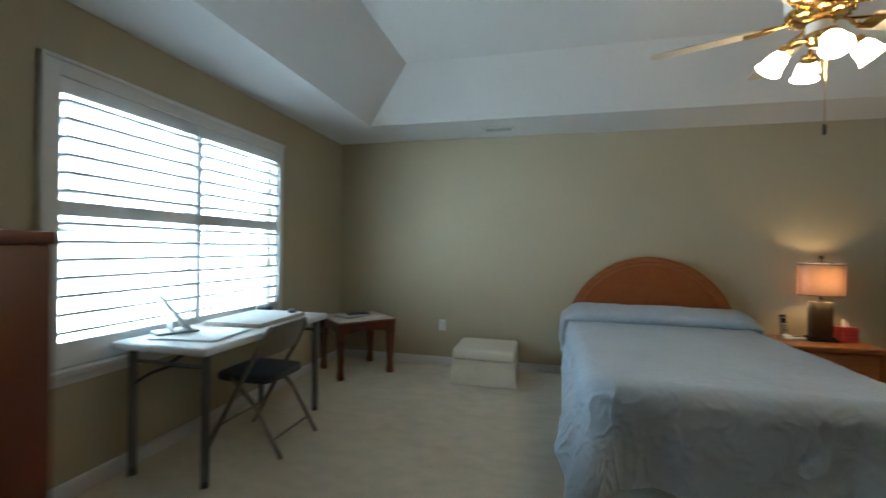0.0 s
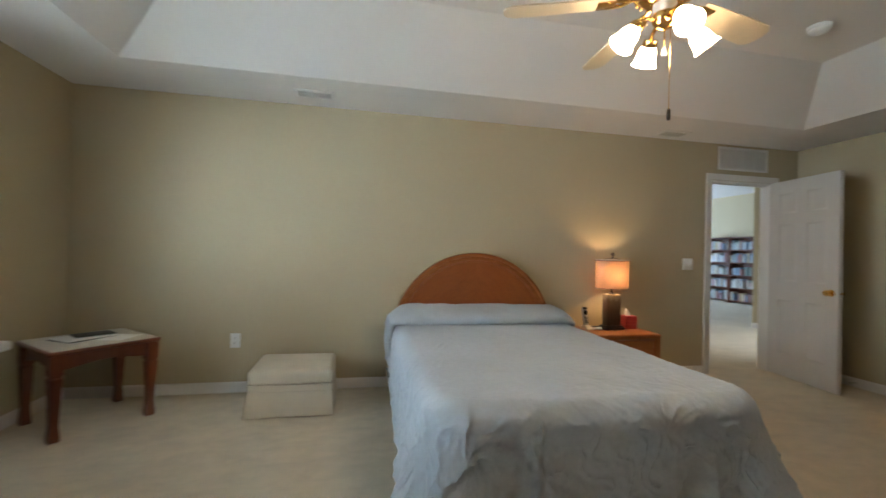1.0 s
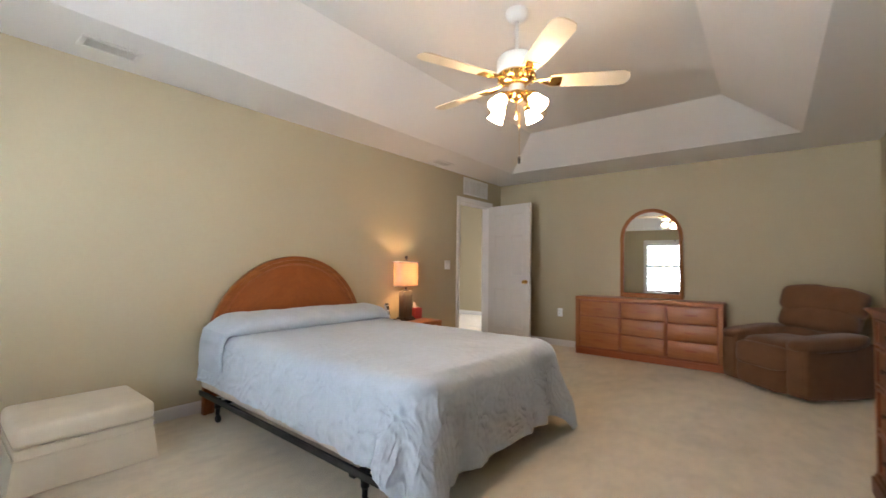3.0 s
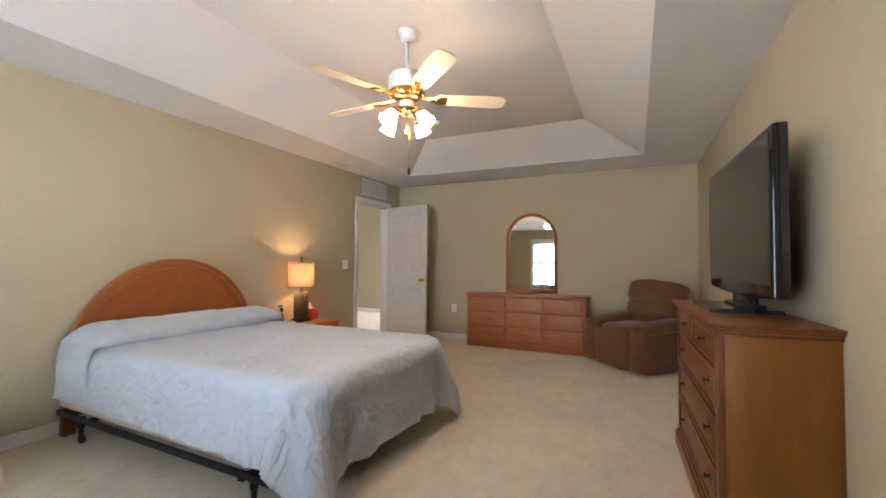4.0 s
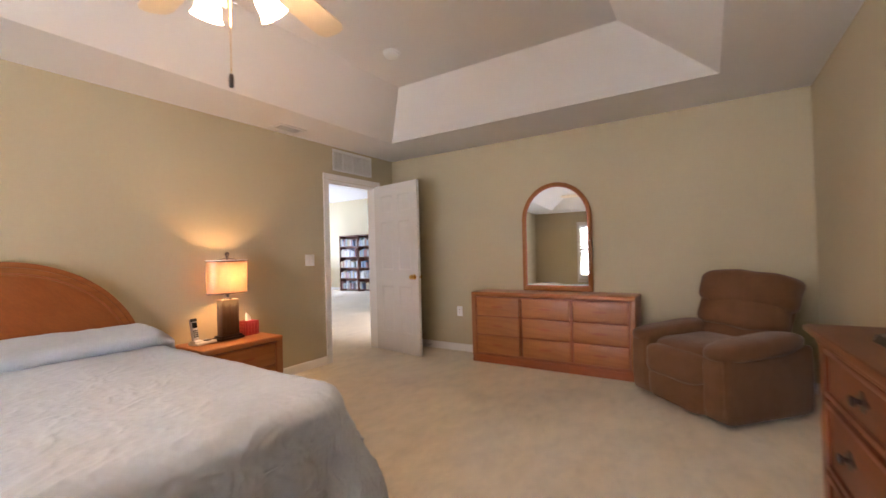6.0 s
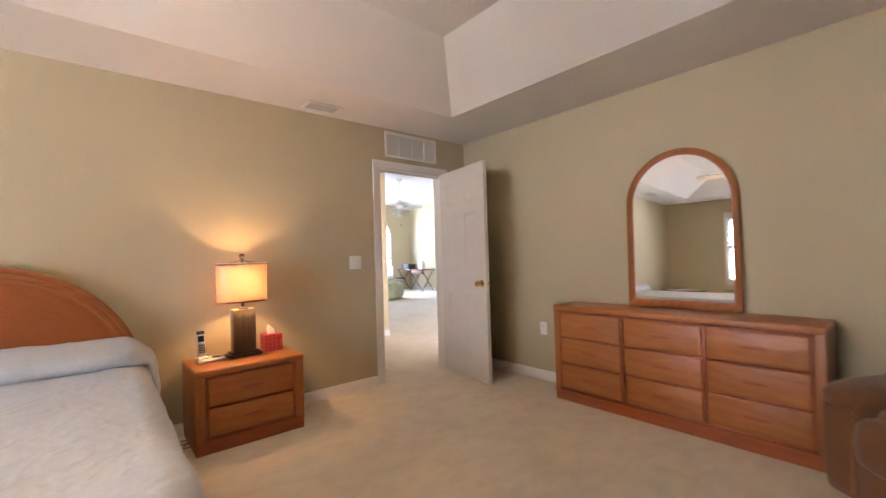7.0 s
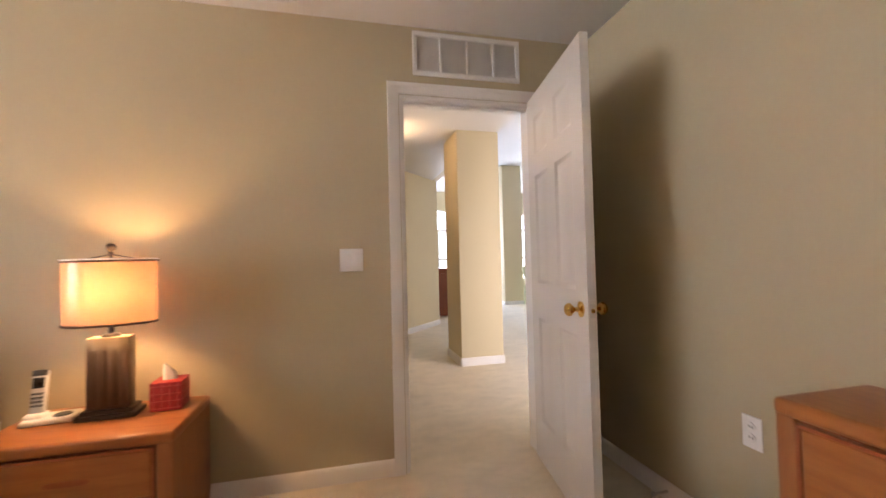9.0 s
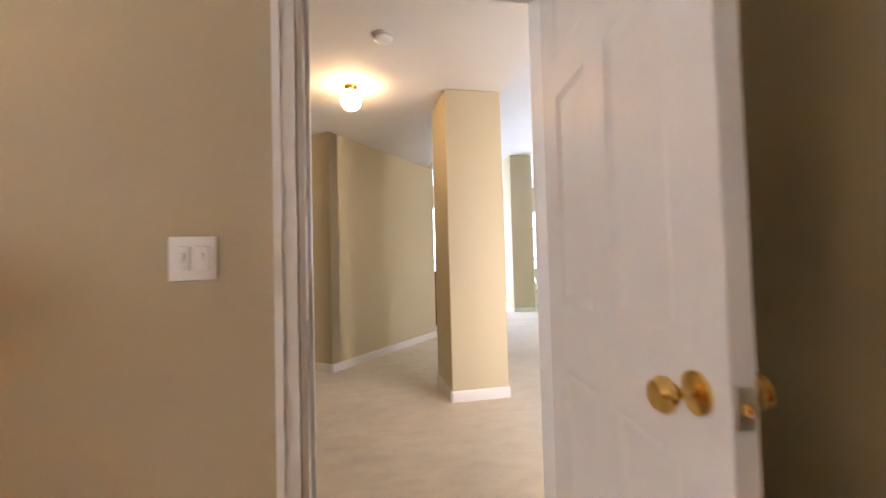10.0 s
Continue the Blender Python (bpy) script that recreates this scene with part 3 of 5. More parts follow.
def return_grille(x0, x1, z0, z1):
    g = thing("return_grille", pose((x0 + x1) / 2, YN, (z0 + z1) / 2), "white return air grille above the door", "vent")
    w, h = x1 - x0, z1 - z0
    o = B()
    f = 0.024
    for a, c in (((-w / 2, -0.014, -h / 2), (w / 2, 0, -h / 2 + f)), ((-w / 2, -0.014, h / 2 - f), (w / 2, 0, h / 2)), ((-w / 2, -0.014, -h / 2 + f), (-w / 2 + f, 0, h / 2 - f)), ((w / 2 - f, -0.014, -h / 2 + f), (w / 2, 0, h / 2 - f))):
        span(o, a, c, 0.003)
    part("frame", o, VENTGREY, g)
    o = B()
    span(o, (-w / 2 + f, -0.003, -h / 2 + f), (w / 2 - f, -0.001, h / 2 - f))
    part("backing", o, DUCT, g)
    for k in range(1, 4):
        o = B()
        box(o, (-w / 2 + k * w / 4, -0.007, 0), (0.012, 0.012, h - 2 * f), 0.002)
        part("mullion", o, VENTGREY, g)
    n = 22
    s = None
    for k in range(n):
        m = Matrix.Translation((0, -0.006, -h / 2 + f + (k + 0.5) * (h - 2 * f) / n)) @ Matrix.Rotation(radians(48), 4, "X")
        if s is None:
            o = B()
            box(o, (0, 0, 0), (w - 2 * f, 0.010, 0.0014))
            s = part("slat", o, VENTGREY, g, m=m)
        else:
            t = new("slat", s.data)
            t.parent, t.matrix_basis = g, m
    return g


return_grille(3.992, 4.622, 2.148, 2.392)


def ceiling_vent(x0, x1, y0, y1):
    g = thing("ceiling_vent", pose((x0 + x1) / 2, (y0 + y1) / 2, ZC), "white slotted ceiling air vent", "vent", "ceiling vents")
    w, h = x1 - x0, y1 - y0
    o = B()
    f = 0.028
    for a, c in (((-w / 2, -h / 2, -0.010), (w / 2, -h / 2 + f, 0)), ((-w / 2, h / 2 - f, -0.010), (w / 2, h / 2, 0)), ((-w / 2, -h / 2 + f, -0.010), (-w / 2 + f, h / 2 - f, 0)), ((w / 2 - f, -h / 2 + f, -0.010), (w / 2, h / 2 - f, 0))):
        span(o, a, c, 0.003)
    part("frame", o, VENTGREY, g)
    o = B()
    span(o, (-w / 2 + f, -h / 2 + f, -0.002), (w / 2 - f, h / 2 - f, -0.001))
    part("backing", o, DUCT, g)
    for k in range(6):
        o = B()
        box(o, (0, 0, 0), (w - 2 * f, 0.014, 0.0016))
        part("slat", o, VENTGREY, g, m=Matrix.Translation((0, -h / 2 + f + (k + 0.5) * (h - 2 * f) / 6, -0.007)) @ Matrix.Rotation(radians(38), 4, "X"))
    return g


ceiling_vent(-0.222, 0.078, 4.150, 4.312)
ceiling_vent(3.135, 3.430, 4.250, 4.435)


def smoke_detector(x, y, z, name="smoke_detector"):
    s = thing(name, pose(x, y, z), "round white smoke detector on the ceiling", "smoke detector")
    o = B()
    lathe(o, [(0, 0), (0.068, 0), (0.068, -0.010), (0.062, -0.012)], 28)
    part("mount", o, WHITE, s)
    o = B()
    lathe(o, [(0.060, -0.011), (0.060, -0.026), (0.050, -0.036), (0.030, -0.040), (0, -0.041)], 28)
    part("cover", o, WHITE, s)
    return s


smoke_detector(3.21, 2.98, ZTOP)
b = B()
tube(b, [(0, 0, 0), (-0.075, 0, 0)], 0.006, 8)
lathe(b, [(0, 0), (0.011, 0), (0.011, 0.012), (0, 0.014)], 10, Matrix.Translation((-0.07, 0, 0)) @ Matrix.Rotation(radians(-90), 4, "Y"))
single("door_stop", b, STEEL, pose(XE - 0.012, 3.93, 0.045), "small metal spring door stop on the baseboard", "door stop")

# ---- the bed ----
BX0, BX1, BY0, BY1, BZ = 0.555, 2.115, 2.28, 4.42, 0.615     # bed, head at BY1
BED = pose((BX0 + BX1) / 2, BY1, 0, 0, 0, -1.0)
bed = thing("bed", BED, "bed with an arched honey oak headboard on a metal frame", "bed")
bw, bl = BX1 - BX0, BY1 - BY0


def arch(cx, half, spring, rise, n=40, z0=0.0):
    """An outline in x and z: up one side, over a half ellipse and down."""
    pts = [(cx - half, z0)]
    for k in range(n + 1):
        a = math.pi - math.pi * k / n
        pts.append((cx + half * math.cos(a), spring + rise * math.sin(a)))
    return pts + [(cx + half, z0)]


hx = 1.343 - (BX0 + BX1) / 2
o = B()
prism(o, arch(hx, 0.690, 0.44, 0.702, z0=0.12), 0.022, Matrix.Translation((0, 0.012, 0)))
head = part("headboard", o, OAK_HEAD, bed, "arched honey oak headboard", Matrix.Rotation(radians(1.0), 4, "Z"))
full = arch(hx, 0.672, 0.44, 0.684, z0=0.13)
half = len(full) // 2
for pts, paint in ((full[:half + 1] + [(hx, 0.13)], VENEER_L), ([(hx, 0.13)] + full[half:], VENEER_R)):
    o = B()
    prism(o, pts, 0.004, Matrix.Translation((0, 0.009, 0)))
    part("veneer", o, paint, head, "book-matched oak veneer with slanting grain")
for off, wd, y0, dp, paint in ((0.745, 0.034, -0.012, 0.056, OAK_HEAD), (0.714, 0.036, -0.004, 0.046, OAK_HEAD), (0.680, 0.010, 0.003, 0.02, OAK_RED), (0.668, 0.008, 0.007, 0.012, OAK_HEAD)):
    o = B()
    band(o, arch(hx, off - wd, 0.44, off + 0.012 - wd), arch(hx, off, 0.44, off + 0.012), dp, Matrix.Translation((0, y0, 0)), min(0.009, wd * 0.3))
    part("moulding", o, paint, head)
o = B()
box(o, (0, -bl / 2 + 0.06, 0.305), (bw - 0.04, bl - 0.12, 0.20), 0.03, seg=3)
part("box_spring", o, TICKING, bed, "beige box spring")
o = B()
box(o, (0, -bl / 2 + 0.06, 0.495), (bw - 0.06, bl - 0.14, 0.18), 0.085, seg=4)
part("mattress", o, TICKING, bed)
for s in (-1, 1):
    o = B()
    span(o, (s * (bw / 2 - 0.016), -bl + 0.14, 0.165), (s * (bw / 2 - 0.002), -0.03, 0.200), 0.003)
    span(o, (s * (bw / 2 - 0.06), -bl + 0.14, 0.165), (s * (bw / 2 - 0.016), -0.03, 0.170))
    part("side_rail", o, BLACK_METAL, bed, "black steel bed rail")
for y in (-0.30, -bl + 0.36):
    o = B()
    span(o, (-bw / 2 + 0.01, y - 0.02, 0.145), (bw / 2 - 0.01, y + 0.02, 0.165), 0.003)
    part("cross_bar", o, BLACK_METAL, bed)
for s in (-1, 1):
    for y in (-0.22, -bl + 0.32):
        o = B()
        x = s * (bw / 2 - 0.06)
        lathe(o, [(0, 0.165), (0.022, 0.165), (0.020, 0.10), (0.014, 0.095), (0.014, 0.055), (0, 0.055)], 12, Matrix.Translation((x, y, 0)))
        lg = part("leg", o, BLACK_METAL, bed)
        o = B()
        lathe(o, [(0, -0.014), (0.02, -0.014), (0.027, -0.008), (0.027, 0.008), (0.02, 0.014), (0, 0.014)], 16, Matrix.Translation((x, y - 0.01, 0.028)) @ Matrix.Rotation(radians(90), 4, "Y"))
        part("caster", o, BLACK, lg)


def drape():
    """A square-cornered spread: flat on top, over rounded edges, hanging in folds, its corners lowest."""
    w, ln, r = bw - 0.05, bl + 0.02, 0.10
    side, east, foot = 0.312, 0.45, 0.425
    nu, nv = 340, 340
    us = [-w / 2 - side + (w + side + east) * k / nu for k in range(nu + 1)]
    vs = [-foot + (ln + foot) * k / nv for k in range(nv + 1)]
    o = B()
    grid = []
    top = BZ + 0.012
    cr = 0.19
    for v in vs:
        row = []
        for u in us:
            # the flat core, shrunk by the corner radius
            cu = max(-w / 2 + cr, min(w / 2 - cr, u))
            cv = max(cr, v)
            du, dv = u - cu, v - cv
            d = math.hypot(du, dv)
            if d < 1e-6:
                p = Vector((u, v, top))
                nrm = Vector((0, 0, 1))
            else:
                ex = Vector((du, dv, 0)) / d
                a = d - (cr - r)
                flat = min(d, cr - r)
                base = Vector((cu, cv, top)) + ex * flat
                if a <= 0:
                    p, nrm = base, Vector((0, 0, 1))
                elif a < r * math.pi / 2:
                    t = a / r
                    p = base + ex * r * math.sin(t) + Vector((0, 0, -r * (1 - math.cos(t))))
                    nrm = ex * math.sin(t) + Vector((0, 0, math.cos(t)))
                else:
                    h = a - r * math.pi / 2
                    reach_u = (side if du < 0 else east) + cr
                    longest = min(reach_u / max(abs(ex.x), 1e-6), (foot + cr) / max(abs(ex.y), 1e-6)) - (cr - r) - r * math.pi / 2
                    h *= min(1.0, (top - r - 0.035) / longest)
                    spread_out = 0.03 + 0.24 * (1 - cv / ln) ** 1.3 if ex.x < 0 else 0.20
                    arc = cu * 1.0 + cv * 1.0 + math.atan2(dv, du) * 0.35
                    k = min(1.0, h / 0.35)
                    near = math.exp(-((abs(cu) - (w / 2 - cr)) / 0.26) ** 2) * math.exp(-((cv - cr) / 0.22) ** 2)
                    fold = k * (0.009 + 0.022 * near) * math.sin(arc * 17 + 1.2 * noise.noise(Vector((arc * 3, 0, 0))) * 3) + 0.009 * k * noise.noise(Vector((arc * 5, h * 2, 5)))
                    corner = 0.0
                    if abs(du) > 1e-6 and abs(dv) > 1e-6:
                        q = math.atan2(min(abs(du), abs(dv)), max(abs(du), abs(dv))) / (math.pi / 4)
                        corner = 0.085 * k * q
                    p = base + ex * (r + (spread_out * abs(ex.x) + 0.03) * h + fold + corner) + Vector((0, 0, -r - h))
                    nrm = ex
            hang = max(0.0, min(1.0, (top - p.z) / 0.12))
            # raised scrolling stems and puffed leaves
            q = Vector((u, v, 0)) * 9
            q += Vector((noise.noise(q * 0.7 + Vector((7, 0, 0))), noise.noise(q * 0.7 + Vector((0, 9, 0))), 0)) * 1.3
            stem = max(0.0, 1 - 7.0 * abs(noise.noise(q)))
            leaf = max(0.0, noise.noise(q * 1.9 + Vector((3, 3, 3))))
            p += nrm * (stem * 0.0062 + leaf * 0.0110 + 0.0035 * noise.noise(Vector((u * 34, v * 34, 4)))) * (0.25 + 0.75 * hang)
            p += nrm * 0.008 * noise.noise(Vector((u * 3, v * 3, 0)))
            row.append(o.verts.new((p.x, p.y - ln, p.z)))
        grid.append(row)
    for a, c in zip(grid, grid[1:]):
        for k in range(nu):
            o.faces.new((a[k], a[k + 1], c[k + 1], c[k]))
    o.normal_update()
    under = [[o.verts.new(p.co - p.normal * 0.005) for p in row] for row in grid]
    for a, c in zip(under, under[1:]):
        for k in range(nu):
            o.faces.new((a[k], c[k], c[k + 1], a[k + 1]))
    for g, h in ((grid, under),):
        for k in range(nu):
            o.faces.new((g[0][k], h[0][k], h[0][k + 1], g[0][k + 1]))
            o.faces.new((g[-1][k], g[-1][k + 1], h[-1][k + 1], h[-1][k]))
        for k in range(nv):
            o.faces.new((g[k][0], g[k + 1][0], h[k + 1][0], h[k][0]))
            o.faces.new((g[k][-1], h[k][-1], h[k + 1][-1], g[k + 1][-1]))
    return o


def pillow_fold():
    """The spread turned over the pillows: a long roll across the head whose ends hang down both sides."""
    o = B()
    n, seg = 190, 56
    w = bw - 0.075
    drop, drop_e = 0.27, 0.42
    total = w + drop + drop_e
    rings = []
    for i in range(n + 1):
        s = -w / 2 - drop + total * i / n
        over = abs(s) - w / 2
        sg = math.copysign(1, s)
        k = max(0.0, min(1.0, (over + 0.10) / 0.20))
        k = k * k * (3 - 2 * k)
        if over < 0:
            x, z = s, BZ + 0.066
        else:
            x, z = sg * (w / 2 + 0.012 + 0.02 * math.sin(min(1, over / 0.3) * 3)), BZ + 0.066 - over
        e = max(0.0, (over + 0.12))
        if over < 0 and over > -0.12:
            z -= 0.04 * (e / 0.12) ** 2
        elif over >= 0:
            z -= 0.04
        hy = 0.215 - 0.035 * k + 0.012 * noise.noise(Vector((s * 4, 0, 0)))
        hz = (0.072 + 0.008 * noise.noise(Vector((s * 3, 3, 0)))) * (1 - k) + 0.030 * k
        ring = []
        for j in range(seg):
            a = 2 * math.pi * j / seg
            cy = math.copysign(abs(math.cos(a)) ** 0.75, math.cos(a)) * hy
            cn = math.copysign(abs(math.sin(a)) ** 0.85, math.sin(a)) * hz
            g = Vector((s, cy, cn)) * 7
            g += Vector((noise.noise(g + Vector((5, 0, 0))), noise.noise(g + Vector((0, 5, 0))), 0)) * 0.9
            q = 0.007 * noise.noise(Vector((s * 9, cy * 9, cn * 9))) + 0.003 * max(0.0, 1 - 3.5 * abs(noise.noise(g)))
            tx, tz = (0, 1) if over < -0.05 else ((sg, 0) if over > 0.05 else (sg * k, 1 - k))
            cx = x + tx * (cn + q)
            cz = z + tz * (cn + q) + 0.012 * (1 - k) * (cy / hy if hy else 0)
            ring.append(o.verts.new((cx, -0.235 + cy + 0.03 * k, cz)))
        rings.append(ring)
    for a, c in zip(rings, rings[1:]):
        for j in range(seg):
            o.faces.new((a[j], a[(j + 1) % seg], c[(j + 1) % seg], c[j]))
    o.faces.new(rings[0])
    o.faces.new(rings[-1])
    bmesh.ops.recalc_face_normals(o, faces=o.faces)
    return o


spread = thing("bedspread", BED, "pale blue-grey quilted bedspread turned over the pillows", "bedspread")
part("cover", drape(), QUILT, spread)
part("pillow_fold", pillow_fold(), QUILT, spread)

# ---- case furniture: front towards -y, back at y = depth, width along x ----
def oak_case(name, m, w, d, h, cols, rows, label, category, side=0.05):
    f = thing(name, m, label, category)
    topt, plinth = 0.045, 0.075
    o = B()
    box(o, (0, d / 2 + 0.010, h / 2 - 0.01), (w - 0.03, d - 0.02, h - 0.06))
    part("body", o, GROOVE, f, "dark reveal round the drawers")
    for s in (-1, 1):
        o = B()
        span(o, (s * (w / 2), 0.0, plinth), (s * (w / 2 - side), d, h - 0.006), 0.010, seg=3)
        part("side_panel", o, OAK_Z, f)
    o = B()
    span(o, (-w / 2 - 0.002, -0.004, h - topt), (w / 2 + 0.002, d, h), 0.013, seg=3)
    part("top", o, OAK_X, f)
    o = B()
    span(o, (-w / 2 + 0.004, 0.004, 0.0), (w / 2 - 0.004, d, plinth + 0.006), 0.004)
    span(o, (-w / 2, -0.002, plinth - 0.006), (w / 2, d - 0.002, plinth + 0.014), 0.005)
    part("plinth", o, OAK_RED, f)
    x0, x1 = -w / 2 + side + 0.012, w / 2 - side - 0.012
    z0, z1 = plinth + 0.03, h - topt - 0.016
    gap = 0.024
    cwid = (x1 - x0 - (cols - 1) * gap) / cols
    rg = 0.014
    rh = (z1 - z0 - (rows - 1) * rg) / rows
    o = B()
    t = 0.009
    for a, c in (((x0 - t, -0.003, z0 - t), (x0, 0.02, z1 + t)), ((x1, -0.003, z0 - t), (x1 + t, 0.02, z1 + t)), ((x0 - t, -0.003, z1), (x1 + t, 0.02, z1 + t)), ((x0 - t, -0.003, z0 - t), (x1 + t, 0.02, z0))):
        span(o, a, c, 0.002)
    for k in range(1, cols):
        xx = x0 + k * (cwid + gap) - gap / 2
        span(o, (xx - 0.007, 0.002, z0), (xx + 0.007, 0.02, z1), 0.002)
    part("face_moulding", o, OAK_RED, f, "reddish routed edge round the drawers")
    for c in range(cols):
        for r in range(rows):
            xa = x0 + c * (cwid + gap)
            za = z0 + r * (rh + rg)
            o = B()
            span(o, (xa + 0.002, -0.002, za), (xa + cwid - 0.002, 0.018, za + rh), 0.007, seg=3)
            dr = part("drawer", o, OAK_X, f)
            o = B()
            mm = Matrix.Translation((xa + cwid / 2, -0.0035, za + rh * 0.50))
            ww = min(0.15, cwid * 0.26)
            prism(o, [(ww / 2 * math.copysign(abs(math.cos(a)) ** 0.7, math.cos(a)), 0.0105 * math.copysign(abs(math.sin(a)) ** 0.7, math.sin(a))) for a in [2 * math.pi * k / 28 for k in range(28)]], 0.004, mm)
            pl = part("finger_pull", o, OAK_RED, dr, "routed finger pull")
            o = B()
            prism(o, [((ww / 2 - 0.008) * math.cos(a), -0.001 + 0.0055 * math.sin(a)) for a in [2 * math.pi * k / 24 for k in range(24)]], 0.004, Matrix.Translation((0, -0.0008, 0)) @ mm)
            part("pull_recess", o, GROOVE, pl)
    return f


oak_case("nightstand", pose(2.637, 4.062, 0), 0.672, 0.445, 0.515, 1, 2, "honey oak nightstand with two drawers beside the bed", "nightstand", 0.060)
oak_case("dresser", pose(4.690, 2.343, 0, 0, 0, -90), 1.640, 0.342, 0.752, 3, 3, "long honey oak dresser with nine drawers", "dresser")

# arched mirror on the dresser
mir = thing("mirror", pose(4.972, 2.306, 0.753, -1.0, 0, -88.0), "arched mirror in a honey oak frame on the dresser", "mirror")
MW, MSP, MR = 0.362, 0.758, 0.376


def arch2(half, spring, rise, z0):
    return arch(0, half, spring, rise, 36, z0)


o = B()
fw = 0.036
out, inn = arch2(MW, MSP, MR, 0.0), arch2(MW - fw, MSP, MR - fw, 0.05)
band(o, inn + [inn[0]], out + [out[0]], 0.034, None, 0.007)
fr = part("frame", o, OAK_FRAME, mir)
o = B()
i2, o2 = arch2(MW - fw - 0.010, MSP, MR - fw - 0.010, 0.060), arch2(MW - fw + 0.004, MSP, MR - fw + 0.004, 0.046)
band(o, i2 + [i2[0]], o2 + [o2[0]], 0.020, Matrix.Translation((0, 0.006, 0)), 0.003)
part("inner_bead", o, OAK_RED, fr)
o = B()
prism(o, arch2(MW - fw + 0.002, MSP, MR - fw + 0.002, 0.048), 0.006, Matrix.Translation((0, 0.016, 0)))
part("mirror_glass", o, MIRROR, mir, "clear silvered mirror glass")


def media_chest(m, w, d, h):
    f = thing("chest_of_drawers", m, "honey maple chest of drawers with dark knobs under the television", "chest")
    o = B()
    span(o, (-w / 2 + 0.008, 0.03, 0.02), (w / 2 - 0.008, d, h - 0.045), 0.003)
    part("body", o, MAPLE_Z, f)
    def topo(e, c):
        return [(-w / 2 - e, d), (-w / 2 - e, -e + c), (-w / 2 - e + c, -e), (w / 2 + e - c, -e), (w / 2 + e, -e + c), (w / 2 + e, d)]
    for nm, e, z0, z1 in (("top", 0.026, h - 0.018, h), ("top_moulding", 0.014, h - 0.031, h - 0.017), ("top_moulding", 0.004, h - 0.047, h - 0.030)):
        q = B()
        pts = topo(e, 0.012)
        a = [q.verts.new((x, y, z0)) for x, y in pts]
        c = [q.verts.new((x, y, z1)) for x, y in pts]
        q.faces.new(a)
        q.faces.new(c)
        for k in range(6):
            q.faces.new((a[k], a[(k + 1) % 6], c[(k + 1) % 6], c[k]))
        bmesh.ops.recalc_face_normals(q, faces=q.faces)
        bmesh.ops.bevel(q, geom=list(q.edges), offset=0.005, segments=2, profile=0.5, affect="EDGES")
        part(nm, q, MAPLE_X, f)
    o = B()
    span(o, (-w / 2 - 0.012, -0.014, 0.0), (w / 2 + 0.012, d, 0.085), 0.004)
    span(o, (-w / 2 - 0.004, -0.004, 0.085), (w / 2 + 0.004, d, 0.105), 0.006)
    part("plinth", o, MAPLE_X, f)
    for s in (-1, 1):
        o = B()
        span(o, (s * (w / 2 - 0.002), 0.004, 0.10), (s * (w / 2 - 0.055), 0.032, h - 0.046), 0.005)
        part("corner_post", o, MAPLE_X, f)
    o = B()
    span(o, (-w / 2 + 0.05, 0.024, 0.11), (w / 2 - 0.05, 0.0295, h - 0.05))
    part("reveal", o, GROOVE, f, "dark gaps round the drawers")
    z = 0.125
    rows = [0.205, 0.205, 0.185, 0.130]
    bar = B()
    for i, rh in enumerate(rows):
        n = 2 if i == 3 else 1
        x0, x1 = -w / 2 + 0.062, w / 2 - 0.062
        for k in range(n):
            xa, xb = x0 + k * (x1 - x0 + 0.016) / n, x0 + (k + 1) * (x1 - x0 + 0.016) / n - 0.016
            o = B()
            span(o, (xa, 0.010, z), (xb, 0.035, z + rh), 0.006, seg=2)
            dr = part("drawer", o, MAPLE_X, f)
            o = B()
            i_, o_ = [(xa + 0.016, z + 0.016), (xb - 0.016, z + 0.016), (xb - 0.016, z + rh - 0.016), (xa + 0.016, z + rh - 0.016), (xa + 0.016, z + 0.016)], [(xa, z), (xb, z), (xb, z + rh), (xa, z + rh), (xa, z)]
            band(o, i_, o_, 0.012, Matrix.Translation((0, 0.000, 0)), 0.004)
            part("edge_moulding", o, MAPLE_EDGE, dr, "reddish raised edge of the drawer")
            for kx in ((xa + xb) / 2,) if n == 2 else (xa + 0.16, xb - 0.16):
                o = B()
                plate = [(0.030 * math.cos(q) * (1 + 0.22 * math.cos(4 * q)), 0.020 * math.sin(q) * (1 + 0.22 * math.cos(4 * q))) for q in [2 * math.pi * j / 32 for j in range(32)]]
                prism(o, plate, 0.003, Matrix.Translation((kx, 0.0075, z + rh / 2)), 0.001)
                part("back_plate", o, LAMPDARK, dr, "dark bronze leaf-shaped plate")
                o = B()
                lathe(o, [(0, 0), (0.007, 0), (0.006, 0.010), (0.013, 0.014), (0.014, 0.018), (0.009, 0.022), (0, 0.023)], 16, Matrix.Translation((kx, 0.008, z + rh / 2)) @ Matrix.Rotation(radians(90), 4, "X"), 1.3, 0.9)
                part("knob", o, LAMPDARK, dr, "dark bronze knob")
        span(bar, (-w / 2 + 0.05, 0.010, z + rh + 0.004), (w / 2 - 0.05, 0.036, z + rh + 0.010), 0.003)
        z += rh + 0.014
    part("drawer_rail", bar, MAPLE_X, f)
    return f


media_chest(pose(1.735, 0.690, 0, 0, 0, 182.4), 1.17, 0.405, 0.943)

